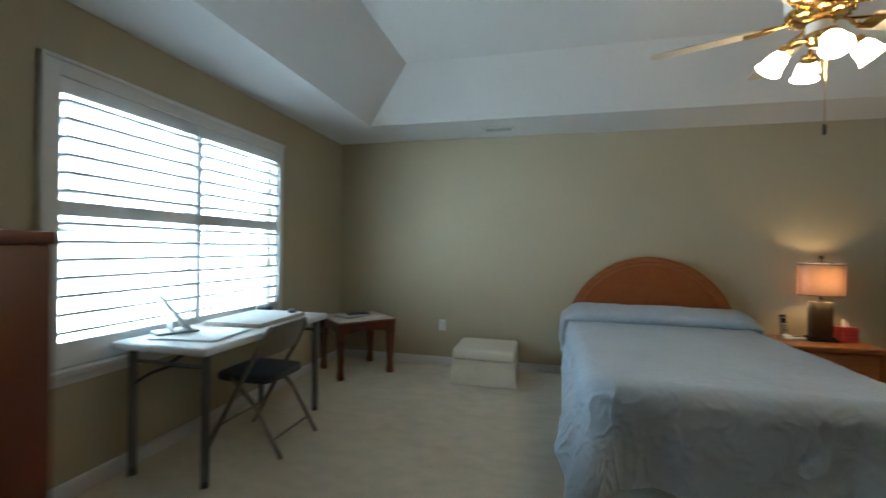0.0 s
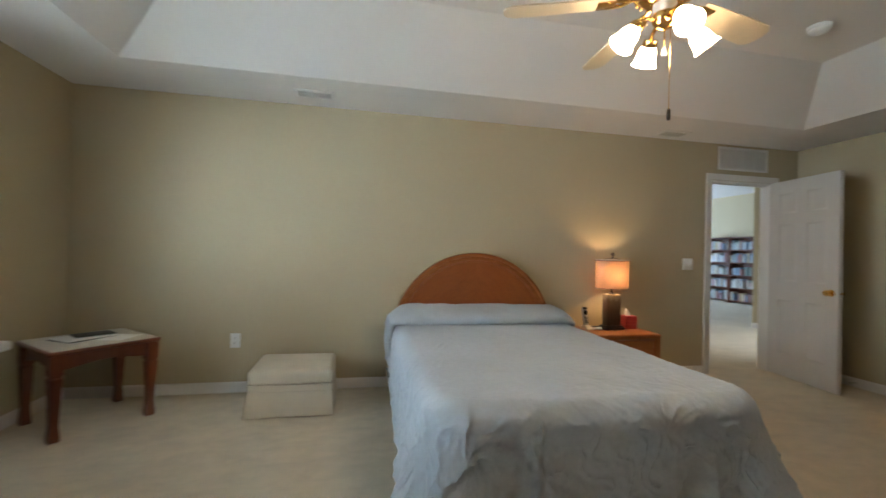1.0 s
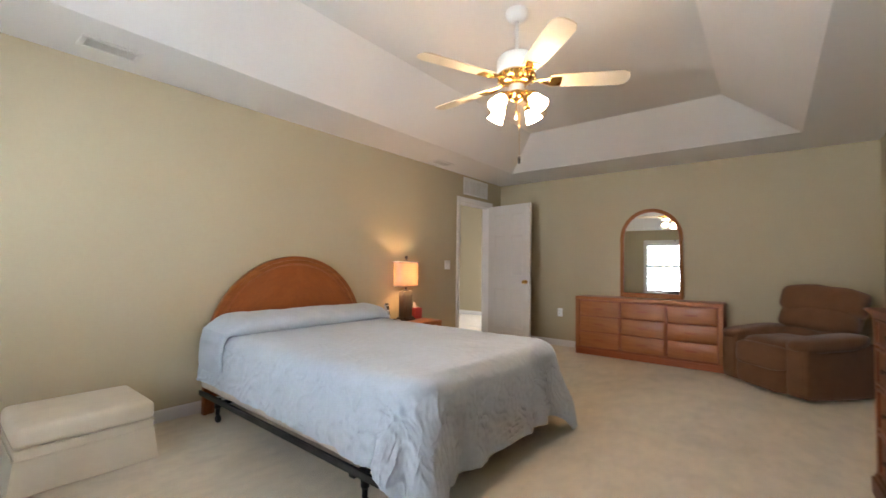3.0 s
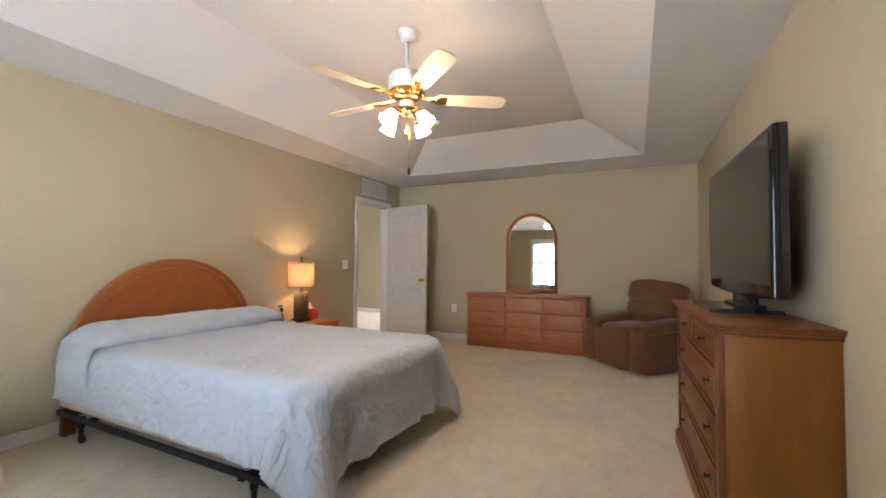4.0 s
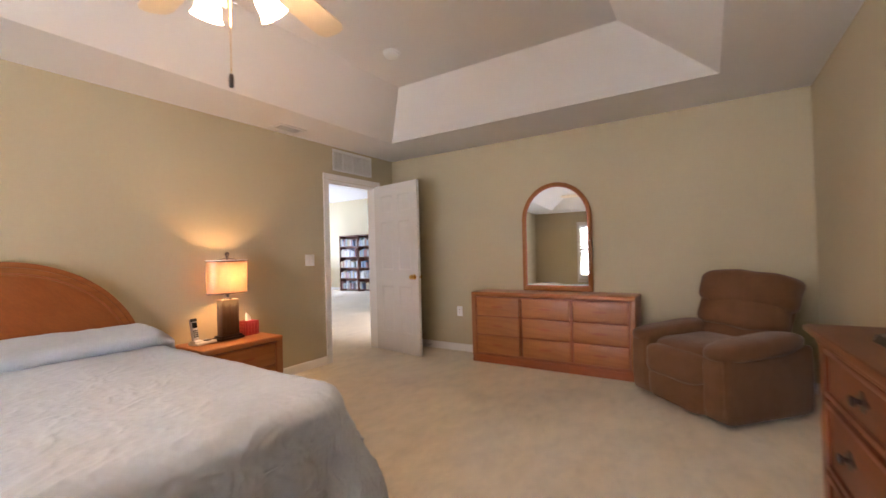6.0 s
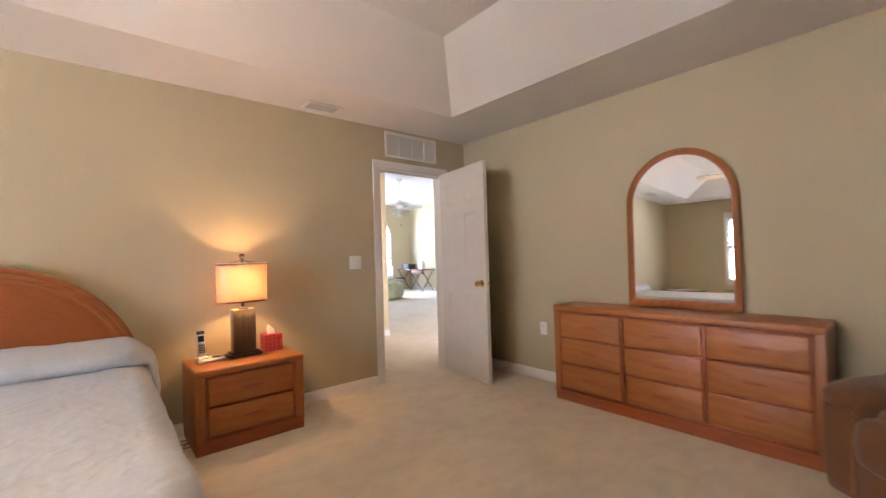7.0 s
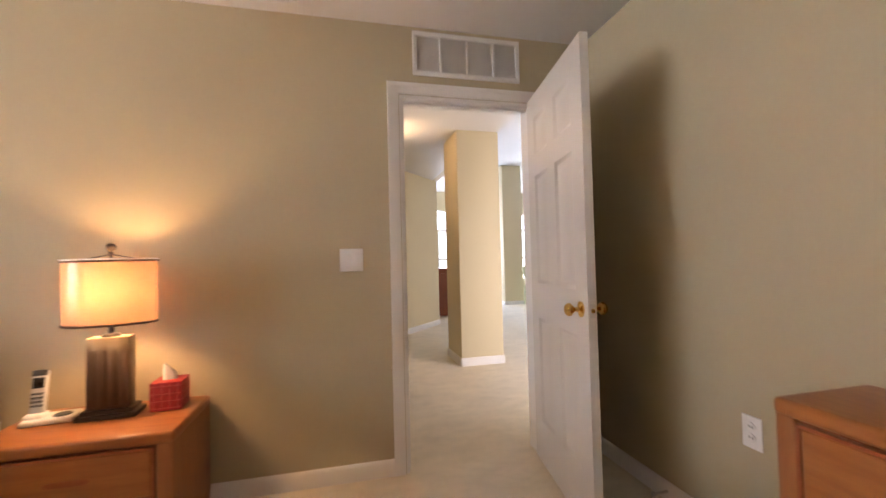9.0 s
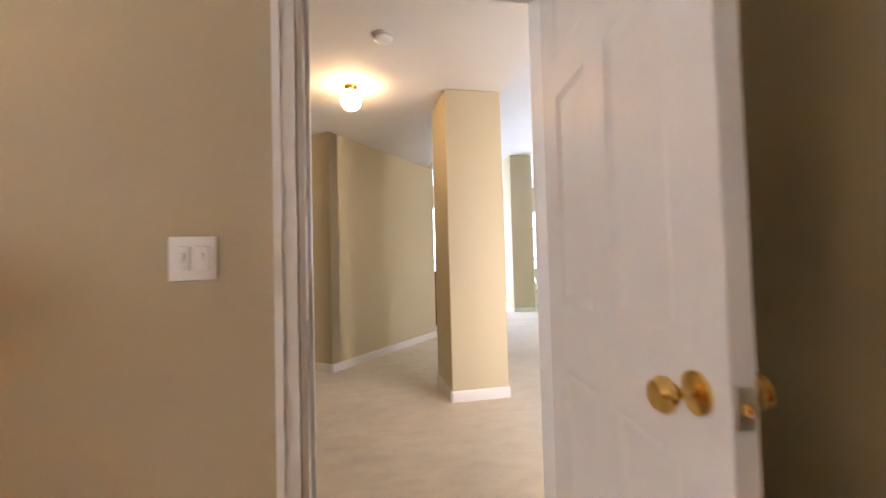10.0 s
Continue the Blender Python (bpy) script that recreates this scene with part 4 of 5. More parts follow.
# the tall chest at the lobby's edge
f = thing("tall_chest", pose(-0.785, 0.662, 0, 0, 0, 180), "tall dark cherry chest of drawers by the opening", "chest")
o = B()
span(o, (-0.43, 0.0, 0.06), (0.43, 0.39, 1.250), 0.004)
part("body", o, CHERRY, f)
o = B()
span(o, (-0.434, -0.004, 1.250), (0.434, 0.395, 1.270), 0.004)
part("top", o, CHERRY, f)
o = B()
span(o, (-0.434, -0.004, 0.0), (0.434, 0.39, 0.07), 0.004)
part("plinth", o, CHERRY, f)
for k in range(5):
    o = B()
    span(o, (-0.40, -0.014, 0.10 + k * 0.228), (0.40, 0.004, 0.318 + k * 0.228), 0.006)
    dr = part("drawer", o, CHERRY, f)
    for x in (-0.22, 0.22):
        o = B()
        lathe(o, [(0, 0), (0.008, 0), (0.007, 0.014), (0.016, 0.020), (0.014, 0.028), (0, 0.030)], 12, Matrix.Translation((x, -0.013, 0.209 + k * 0.228)) @ Matrix.Rotation(radians(90), 4, "X"))
        part("knob", o, LAMPDARK, dr)


# ---- television ----
def television(m, w, h):
    t = thing("television", m, "black flat-screen television on a swivel base", "television")
    z0 = 0.075
    o = B()
    pr = [(-w / 2, z0 + 0.02), (-w / 4, z0 + 0.005), (0, z0), (w / 4, z0 + 0.005), (w / 2, z0 + 0.02), (w / 2 + 0.002, z0 + h), (-w / 2 - 0.002, z0 + h)]
    prism(o, pr, 0.062, Matrix.Translation((0, -0.022, 0)), 0.014)
    sh = part("bezel", o, BLACK_GLOSS, t, "glossy black bezel")
    o = B()
    span(o, (-w / 2 + 0.028, -0.0245, z0 + 0.075), (w / 2 - 0.028, -0.020, z0 + h - 0.030))
    part("screen", o, SCREEN, t, "dark switched-off screen")
    o = B()
    span(o, (-w / 2 + 0.22, 0.035, z0 + 0.08), (w / 2 - 0.22, 0.085, z0 + h - 0.09), 0.022, seg=3)
    part("back_shell", o, BLACK, t)
    for s in (-1, 1):
        o = B()
        box(o, (s * (w / 2 - 0.016), -0.0235, z0 + h * 0.5), (0.006, 0.004, h * 0.72), 0.001)
        part("side_strip", o, BLACK_GLOSS, t)
    o = B()
    span(o, (-0.15, 0.000, 0.016), (0.15, 0.050, 0.120), 0.012, seg=3)
    span(o, (-0.19, -0.030, 0.014), (0.19, 0.070, 0.034), 0.008, seg=3)
    part("neck", o, BLACK_GLOSS, t)
    o = B()
    q = [(-0.27, -0.165), (-0.255, -0.185), (0.255, -0.185), (0.27, -0.165), (0.27, 0.10), (0.25, 0.125), (-0.25, 0.125), (-0.27, 0.10)]
    a = [o.verts.new((x, y, 0.0)) for x, y in q]
    c = [o.verts.new((x * 0.97, y * 0.97, 0.018)) for x, y in q]
    o.faces.new(a)
    o.faces.new(c)
    for k in range(8):
        o.faces.new((a[k], a[(k + 1) % 8], c[(k + 1) % 8], c[k]))
    bmesh.ops.recalc_face_normals(o, faces=o.faces)
    part("base", o, BLACK_GLOSS, t)
    return t


television(pose(1.868, 0.450, 0.9435, 0, 0, 182.6), 1.20, 0.755)


# ---- recliners ----
def recliner(m, mat, label, name="recliner"):
    """Front towards -y, the seat's front edge at y = 0."""
    r = thing(name, m, label, "recliner")
    w, d = 0.86, 0.74
    aw = 0.19
    iw = w - 2 * aw
    o = B()
    box(o, (0, d / 2 + 0.03, 0.14), (w - 0.06, d - 0.06, 0.22), 0.04, seg=3)
    part("base", o, mat, r)
    o = B()
    puff(o, (0, 0.065, 0.145), (iw + 0.05, 0.17, 0.235), 0.36, wob=0.012)
    part("footrest", o, mat, r)
    o = B()
    puff(o, (0, 0.045, 0.335), (iw + 0.04, 0.20, 0.235), 0.46, wob=0.014)
    part("seat_front", o, mat, r)
    o = B()
    puff(o, (0, 0.32, 0.395), (iw + 0.05, 0.66, 0.215), 0.48, wob=0.018)
    part("seat_cushion", o, mat, r)
    for s in (-1, 1):
        o = B()
        x = s * (w / 2 - aw / 2)
        puff(o, (x, 0.37, 0.265), (aw, 0.76, 0.47), 0.16, wob=0.006)
        arm = part("arm", o, mat, r)
        o = B()
        puff(o, (x + s * 0.004, 0.33, 0.500), (aw + 0.055, 0.74, 0.135), 0.62, Matrix.Translation((0, 0.33, 0.5)) @ Matrix.Rotation(radians(4), 4, "X") @ Matrix.Translation((0, -0.33, -0.5)), wob=0.012)
        part("arm_pad", o, mat, arm)
        o = B()
        puff(o, (x, -0.006, 0.270), (aw - 0.045, 0.035, 0.38), 0.30, wob=0.004)
        part("arm_front", o, mat, arm)
    tilt = Matrix.Translation((0, 0.53, 0.40)) @ Matrix.Rotation(radians(-20), 4, "X")
    for z, y, hh, dd, ww in ((0.12, 0.03, 0.32, 0.18, iw + 0.10), (0.285, 0.0, 0.27, 0.22, iw + 0.18), (0.460, 0.005, 0.28, 0.27, iw + 0.25)):
        o = B()
        puff(o, (0, y, z), (ww, dd, hh), 0.46, tilt, wob=0.020)
        part("back_pillow", o, mat, r)
    o = B()
    box(o, (0, 0.10, 0.25), (iw + 0.13, 0.10, 0.56), 0.045, tilt, 3)
    part("backrest", o, mat, r)
    return r


fd = Vector((-0.735, 0.678)).normalized()
rm = Matrix.Translation((4.170, 1.205, 0)) @ Matrix.Rotation(math.atan2(fd.x, -fd.y), 4, "Z")
recliner(rm, BROWN, "brown plush recliner with padded arms in the corner")

# ---- ottoman ----
ot = thing("ottoman", pose(-0.150, 3.925, 0), "ivory leather ottoman with a pleated skirt", "ottoman")
ow, od = 0.565, 0.50
o = B()
box(o, (0, od / 2, 0.278), (ow + 0.012, od + 0.012, 0.110), 0.035, seg=4)
for v in o.verts:
    if v.co.z > 0.31:
        v.co.z += 0.012 * math.cos(v.co.x / ow * 3.0) * math.cos((v.co.y - od / 2) / od * 3.0)
part("cushion", o, IVORY, ot)
o = B()
box(o, (0, od / 2, 0.195), (ow, od, 0.065), 0.008)
part("frame", o, IVORY, ot)
o = B()
tube(o, [(-ow / 2, -0.002, 0.225), (ow / 2, -0.002, 0.225)], 0.005, 8)
tube(o, [(ow / 2 + 0.002, 0, 0.225), (ow / 2 + 0.002, od, 0.225)], 0.005, 8)
tube(o, [(-ow / 2 - 0.002, 0, 0.225), (-ow / 2 - 0.002, od, 0.225)], 0.005, 8)
part("piping", o, IVORY, ot)
o = B()
box(o, (0, od / 2, 0.095), (ow - 0.02, od - 0.02, 0.15), 0.006)
part("lining", o, IVORY, ot)
for turn, ln, off in ((0, ow, od / 2), (90, od, ow / 2), (180, ow, od / 2), (270, od, ow / 2)):
    o = B()
    n = 24
    grid = []
    for j in range(5):
        k = j / 4
        row = []
        for i in range(n + 1):
            u = -1 + 2 * i / n
            x = u * (ln / 2 + 0.002 + 0.020 * (1 - k))
            y = -off - 0.003 - 0.020 * (1 - k) - 0.004 * (1 - k) * math.sin(u * 5.0 + turn)
            row.append(o.verts.new((x, y, 0.010 + 0.168 * k)))
        grid.append(row)
    for p, q in zip(grid, grid[1:]):
        for i in range(n):
            o.faces.new((p[i], p[i + 1], q[i + 1], q[i]))
    o.normal_update()
    bmesh.ops.solidify(o, geom=list(o.faces), thickness=0.006)
    bmesh.ops.recalc_face_normals(o, faces=o.faces)
    part("skirt", o, IVORY, ot, m=Matrix.Translation((0, od / 2, 0)) @ Matrix.Rotation(radians(turn), 4, "Z"))
    o = B()
    tube(o, [(-ln / 2, -off - 0.005, 0.179), (ln / 2, -off - 0.005, 0.179)], 0.004, 6)
    part("piping", o, IVORY, ot, m=Matrix.Translation((0, od / 2, 0)) @ Matrix.Rotation(radians(turn), 4, "Z"))

# ---- carved side table in the corner, set askew ----
sd = thing("side_table", Matrix.Translation((-1.462, 4.076, 0)) @ Matrix.Rotation(radians(48), 4, "Z"), "dark cherry side table with shaped legs and a pale top", "table")
sw, sdp, shh = 0.545, 0.50, 0.545
o = B()
box(o, (0, 0, shh - 0.016), (sw + 0.06, sdp + 0.06, 0.026), 0.009, seg=3)
part("tabletop", o, CHERRY, sd)
o = B()
box(o, (0, 0, shh - 0.001), (sw + 0.03, sdp + 0.03, 0.006), 0.002)
part("top_inlay", o, CREAMTOP, sd, "pale cream top surface")
for ax in (0, 1):
    for s in (-1, 1):
        o = B()
        L = (sw if ax == 0 else sdp)
        n = 20
        up = [(-L / 2 + L * k / n, shh - 0.03) for k in range(n + 1)]
        lo = [(-L / 2 + L * k / n, shh - 0.125 + 0.030 * math.sin(math.pi * k / n) ** 2) for k in range(n + 1)]
        band(o, lo, up, 0.02)
        mm = Matrix.Translation((0, s * (sdp / 2 - 0.01) - 0.01, 0)) if ax == 0 else Matrix.Rotation(radians(90), 4, "Z") @ Matrix.Translation((0, s * (sw / 2 - 0.01) - 0.01, 0))
        part("apron", o, CHERRY, sd, m=mm)
for sx in (-1, 1):
    for sy in (-1, 1):
        o = B()
        lathe(o, [(0, 0), (0.024, 0), (0.026, 0.02), (0.020, 0.10), (0.027, 0.30), (0.031, 0.375), (0.024, 0.385), (0.033, 0.40), (0.033, 0.52), (0, 0.52)], 4, Matrix.Translation((sx * (sw / 2 - 0.015), sy * (sdp / 2 - 0.015), 0)) @ Matrix.Rotation(radians(45), 4, "Z"), 1.5, 1.5)
        part("leg", o, CHERRY, sd)


# ---- folding table and chair by the window ----
ft = thing("folding_table", pose(-1.555, 2.512, 0), "white plastic folding table with grey metal legs", "table")
tw, tl, tz = 0.60, 1.21, 0.735
o = B()
box(o, (0, 0, tz - 0.022), (tw, tl, 0.044), 0.016, seg=3)
part("tabletop", o, WHITE, ft)
for s in (-1, 1):
    y = s * (tl / 2 - 0.075)
    for sx in (-1, 1):
        o = B()
        tube(o, [(sx * 0.235, y, 0.0), (sx * 0.235, y, tz - 0.045)], 0.021, 12)
        leg = part("leg", o, GREY_METAL, ft)
        o = B()
        lathe(o, [(0, 0), (0.021, 0), (0.021, 0.035), (0, 0.035)], 12, Matrix.Translation((sx * 0.235, y, 0)))
        part("foot_cap", o, BLACK, leg)
    o = B()
    tube(o, [(-0.235, y, 0.62), (0.235, y, 0.62)], 0.011, 8)
    part("cross_bar", o, GREY_METAL, ft)
    o = B()
    pts = [(0.0, y, 0.62), (0.0, y - s * 0.12, 0.655), (0.0, y - s * 0.30, tz - 0.05)]
    tube(o, pts, 0.010, 8)
    part("brace", o, BLACK_METAL, ft)
    o = B()
    tube(o, [(-0.22, y, 0.50), (-0.12, y, 0.56), (0.02, y, 0.612), (0.22, y, 0.615)], 0.009, 8)
    part("stay", o, BLACK_METAL, ft)

fc = thing("folding_chair", pose(-1.40, 2.525, 0, 0, 0, -90), "taupe metal folding chair with a dark padded seat", "chair")
# local: the sitter faces -y (west), the back at +y
cw2 = 0.215
for s in (-1, 1):
    o = B()
    tube(o, [(s * cw2, -0.22, 0.0), (s * cw2, -0.02, 0.36), (s * cw2, 0.12, 0.60), (s * cw2 * 0.96, 0.185, 0.725), (s * cw2 * 0.80, 0.20, 0.762)], 0.0145, 10)
    part("front_leg", o, TAUPE_METAL, fc)
    o = B()
    tube(o, [(s * (cw2 - 0.022), 0.285, 0.0), (s * (cw2 - 0.022), 0.10, 0.30), (s * (cw2 - 0.022), -0.06, 0.45)], 0.0135, 10)
    part("back_leg", o, TAUPE_METAL, fc)
o = B()
tube(o, [(-cw2, -0.13, 0.16), (cw2, -0.13, 0.16)], 0.008, 8)
part("stretcher", o, TAUPE_METAL, fc)
o = B()
tube(o, [(-cw2 + 0.02, 0.225, 0.10), (cw2 - 0.02, 0.225, 0.10)], 0.008, 8)
part("stretcher", o, TAUPE_METAL, fc)
o = B()
puff(o, (0, 0.0, 0.445), (0.40, 0.40, 0.055), 0.35)
part("seat", o, SEATBLUE, fc, "dark blue padded vinyl seat")
o = B()
n = 14
fr_, bk_ = [], []
for j in range(5):
    zz = 0.575 + 0.19 * j / 4
    for k in range(n + 1):
        x = -cw2 + 2 * cw2 * k / n
        bow = 0.035 * (1 - (x / cw2) ** 2)
        fr_.append(o.verts.new((x * (1 - 0.05 * (j / 4) ** 3), 0.098 + (zz - 0.575) * 0.50 + bow, zz + (0.012 * (1 - (x / cw2) ** 2) if j == 4 else 0))))
for j in range(4):
    for k in range(n):
        i = j * (n + 1) + k
        o.faces.new((fr_[i], fr_[i + 1], fr_[i + n + 2], fr_[i + n + 1]))
o.normal_update()
bmesh.ops.solidify(o, geom=list(o.faces), thickness=0.006)
part("backrest", o, TAUPE_METAL, fc)

# ---- ceiling fan with a four-light kit ----
def ceiling_fan(m, drop, turn, mat_blade, lit, label, blade_r=0.675, metal=None):
    """Hangs from the origin downwards; drop is the distance to the blades."""
    metal = metal or BRASS
    f = thing("ceiling_fan", m, label, "ceiling fan")
    o = B()
    lathe(o, [(0, 0), (0.070, 0), (0.070, -0.018), (0.060, -0.045), (0.035, -0.062), (0.018, -0.066), (0, -0.066)], 28)
    part("canopy", o, WHITE, f)
    o = B()
    lathe(o, [(0, -0.06), (0.011, -0.06), (0.011, -drop + 0.19), (0, -drop + 0.19)], 12)
    part("downrod", o, WHITE, f)
    o = B()
    lathe(o, [(0, -drop + 0.20), (0.030, -drop + 0.20), (0.045, -drop + 0.185), (0.105, -drop + 0.170), (0.122, -drop + 0.145), (0.122, -drop + 0.075), (0.112, -drop + 0.060), (0, -drop + 0.060)], 36)
    part("motor_housing", o, WHITE, f)
    o = B()
    lathe(o, [(0.060, -drop + 0.062), (0.115, -drop + 0.058), (0.122, -drop + 0.045), (0.108, -drop + 0.020), (0.075, -drop + 0.004), (0.050, -drop - 0.002), (0.050, -drop - 0.012), (0, -drop - 0.012)], 36)
    part("trim_ring", o, metal, f, "ribbed trim ring")
    for k in range(20):
        a = 2 * math.pi * k / 20
        q = B()
        box(q, (0.113, 0, -drop + 0.036), (0.014, 0.010, 0.036), 0.003)
        rb = part("rib", q, metal, f, m=Matrix.Rotation(a, 4, "Z")) if k == 0 else None
        if k == 0:
            rib = rb
        else:
            q.free()
            t = new("rib", rib.data)
            t.parent, t.matrix_basis = f, Matrix.Rotation(a, 4, "Z")
    blade = arm = None
    for k in range(5):
        a = radians(turn + 72 * k)
        if blade is None:
            q = B()
            n = 12
            out = [(0.205, -0.055), (0.24, -0.058), (0.52, -0.068), (blade_r - 0.045, -0.068), (blade_r - 0.012, -0.050), (blade_r, -0.020), (blade_r, 0.020), (blade_r - 0.012, 0.050), (blade_r - 0.045, 0.068), (0.52, 0.068), (0.24, 0.058), (0.205, 0.055)]
            lo = [q.verts.new((x, y, -0.003)) for x, y in out]
            hi = [q.verts.new((x, y, 0.003)) for x, y in out]
            q.faces.new(lo)
            q.faces.new(hi)
            for i in range(len(out)):
                q.faces.new((lo[i], lo[(i + 1) % len(out)], hi[(i + 1) % len(out)], hi[i]))
            bmesh.ops.recalc_face_normals(q, faces=q.faces)
            bmesh.ops.rotate(q, cent=(0, 0, 0), matrix=Matrix.Rotation(radians(-11), 3, "X"), verts=q.verts)
            mm = Matrix.Rotation(a, 4, "Z") @ Matrix.Translation((0, 0, -drop + 0.012))
            blade = part("blade", q, mat_blade, f, "cream fan blade", m=mm)
            q = B()
            tube(q, [(0.075, 0, 0.012), (0.13, 0, 0.006), (0.17, 0.02, -0.003), (0.235, 0.035, -0.010)], 0.009, 8)
            tube(q, [(0.13, 0, 0.006), (0.17, -0.02, -0.001), (0.235, -0.035, 0.002)], 0.008, 8)
            box(q, (0.235, 0, -0.007), (0.075, 0.085, 0.005), 0.002, Matrix.Rotation(radians(-11), 4, "X"))
            arm = part("blade_arm", q, metal, f, "metal blade bracket", m=mm)
        else:
            for src, nm in ((blade, "blade"), (arm, "blade_arm")):
                t = new(nm, src.data)
                t.parent = f
                t.matrix_basis = Matrix.Rotation(radians(72 * k), 4, "Z") @ src.matrix_basis
                tagged(t, src["label"])
    o = B()
    lathe(o, [(0, -drop - 0.010), (0.046, -drop - 0.010), (0.048, -drop - 0.055), (0, -drop - 0.055)], 28)
    part("switch_housing", o, WHITE, f)
    o = B()
    lathe(o, [(0.050, -drop - 0.055), (0.052, -drop - 0.066), (0.046, -drop - 0.090), (0.030, -drop - 0.108), (0.012, -drop - 0.116), (0, -drop - 0.118)], 28)
    part("fitter", o, metal, f)
    for k in range(4):
        a = radians(turn + 65 + 90 * k)
        mm = Matrix.Rotation(a, 4, "Z")
        q = B()
        tube(q, [(0.040, 0, -drop - 0.075), (0.075, 0, -drop - 0.072), (0.105, 0, -drop - 0.085), (0.120, 0, -drop - 0.105)], 0.009, 10)
        lathe(q, [(0, 0.012), (0.030, 0.012), (0.032, -0.012), (0.028, -0.020), (0, -0.020)], 18, Matrix.Translation((0.122, 0, -drop - 0.112)) @ Matrix.Rotation(radians(-38), 4, "Y"))
        la = part("lamp_arm", q, metal, f, "curved metal lamp arm", m=mm)
        q = B()
        pr = [(0.028, 0.0), (0.040, -0.012), (0.052, -0.040), (0.056, -0.070), (0.060, -0.095), (0.072, -0.118), (0.070, -0.120), (0.055, -0.096), (0.050, -0.070), (0.046, -0.040), (0.034, -0.014), (0.02, -0.004)]
        lathe(q, [(r * 0.76, z * 0.76) for r, z in pr], 28, Matrix.Translation((0.126, 0, -drop - 0.118)) @ Matrix.Rotation(radians(-38), 4, "Y"))
        part("tulip_shade", q, lit, la, "frosted glass tulip shade")
    for (x, y), ln, nm in (((0.0, 0.0), 0.085, "short"), ((0.018, -0.012), 0.345, "long")):
        q = B()
        tube(q, [(x, y, -drop - 0.110), (x, y, -drop - 0.110 - ln)], 0.0016 if nm == "long" else 0.003, 6)
        ch = part("pull_chain", q, BRASS, f)
        q = B()
        z = -drop - 0.110 - ln
        if nm == "long":
            lathe(q, [(0, 0), (0.006, -0.002), (0.008, -0.012), (0.008, -0.042), (0.005, -0.048), (0, -0.049)], 12, Matrix.Translation((x, y, z)))
            part("chain_pull", q, LAMPDARK, ch, "dark wooden chain pull")
        else:
            lathe(q, [(0, 0), (0.007, -0.004), (0.011, -0.022), (0.009, -0.036), (0, -0.040)], 12, Matrix.Translation((x, y, z)))
            part("chain_pull", q, WHITE, ch)
    return f


ceiling_fan(pose(1.532, 2.350, ZTOP), 0.462, 13, BLADE, TULIP, "white and brass ceiling fan with four lit tulip lamps")

# ---- table lamp on the nightstand ----
LX, LY, LZ = 2.650, 4.330, 0.5155
lamp = thing("table_lamp", pose(LX, LY, LZ, 0, 0, 4) @ Matrix.Diagonal((1, 1, 0.98, 1)), "lit table lamp with an oval amber shade and brown body", "lamp")
o = B()
box(o, (0, 0, 0.010), (0.215, 0.125, 0.020), 0.006)
box(o, (0, 0, 0.028), (0.185, 0.105, 0.018), 0.006)
part("foot", o, LAMPDARK, lamp)
o = B()
box(o, (0, 0, 0.185), (0.150, 0.075, 0.300), 0.006)
for k in range(4):
    box(o, (-0.054 + 0.036 * k, -0.0355, 0.165), (0.026, 0.008, 0.235), 0.003)
part("body", o, GLAZE, lamp, "brown glazed fluted lamp body")
o = B()
lathe(o, [(0, 0.335), (0.035, 0.335), (0.030, 0.345), (0.011, 0.350), (0.010, 0.372), (0.018, 0.376), (0.018, 0.384), (0.006, 0.388), (0.006, 0.69), (0, 0.69)], 18)
part("stem", o, LAMPDARK, lamp)
o = B()
n = 48
for z0, r0, z1, r1 in ((0.390, 1.0, 0.655, 1.02),):
    a = [o.verts.new((0.164 * r0 * math.cos(2 * math.pi * k / n), 0.105 * r0 * math.sin(2 * math.pi * k / n), z0)) for k in range(n)]
    c = [o.verts.new((0.164 * r1 * math.cos(2 * math.pi * k / n), 0.105 * r1 * math.sin(2 * math.pi * k / n), z1)) for k in range(n)]
    for k in range(n):
        o.faces.new((a[k], a[(k + 1) % n], c[(k + 1) % n], c[k]))
shade = part("shade", o, SHADE, lamp, "oval amber cloth shade with dark trim")
for z, r in ((0.391, 1.012), (0.656, 1.032)):
    o = B()
    pts = [(0.164 * r * math.cos(2 * math.pi * k / n), 0.105 * r * math.sin(2 * math.pi * k / n), z) for k in range(n + 1)]
    tube(o, pts, 0.005, 6)
    part("trim_band", o, DARKBAND, shade)
o = B()
tube(o, [(0.164 * 1.02 * math.cos(2 * math.pi * k / n), 0.105 * 1.02 * math.sin(2 * math.pi * k / n), 0.664) for k in range(n + 1)], 0.0035, 6)
part("rim", o, WHITE, shade, "white inner rim")
o = B()
lathe(o, [(0, 0.685), (0.010, 0.688), (0.008, 0.697), (0.017, 0.708), (0.019, 0.718), (0.012, 0.731), (0, 0.734)], 16)
part("finial", o, LAMPDARK, lamp)
for s in (-1, 1):
    o = B()
    tube(o, [(0, 0, 0.685), (s * 0.162, 0, 0.650)], 0.003, 6)
    part("spider", o, LAMPDARK, shade)
point_lamp("bulb", (LX, LY, LZ + 0.52), LAMP_WATTS, (1.0, 0.60, 0.26), 0.035)

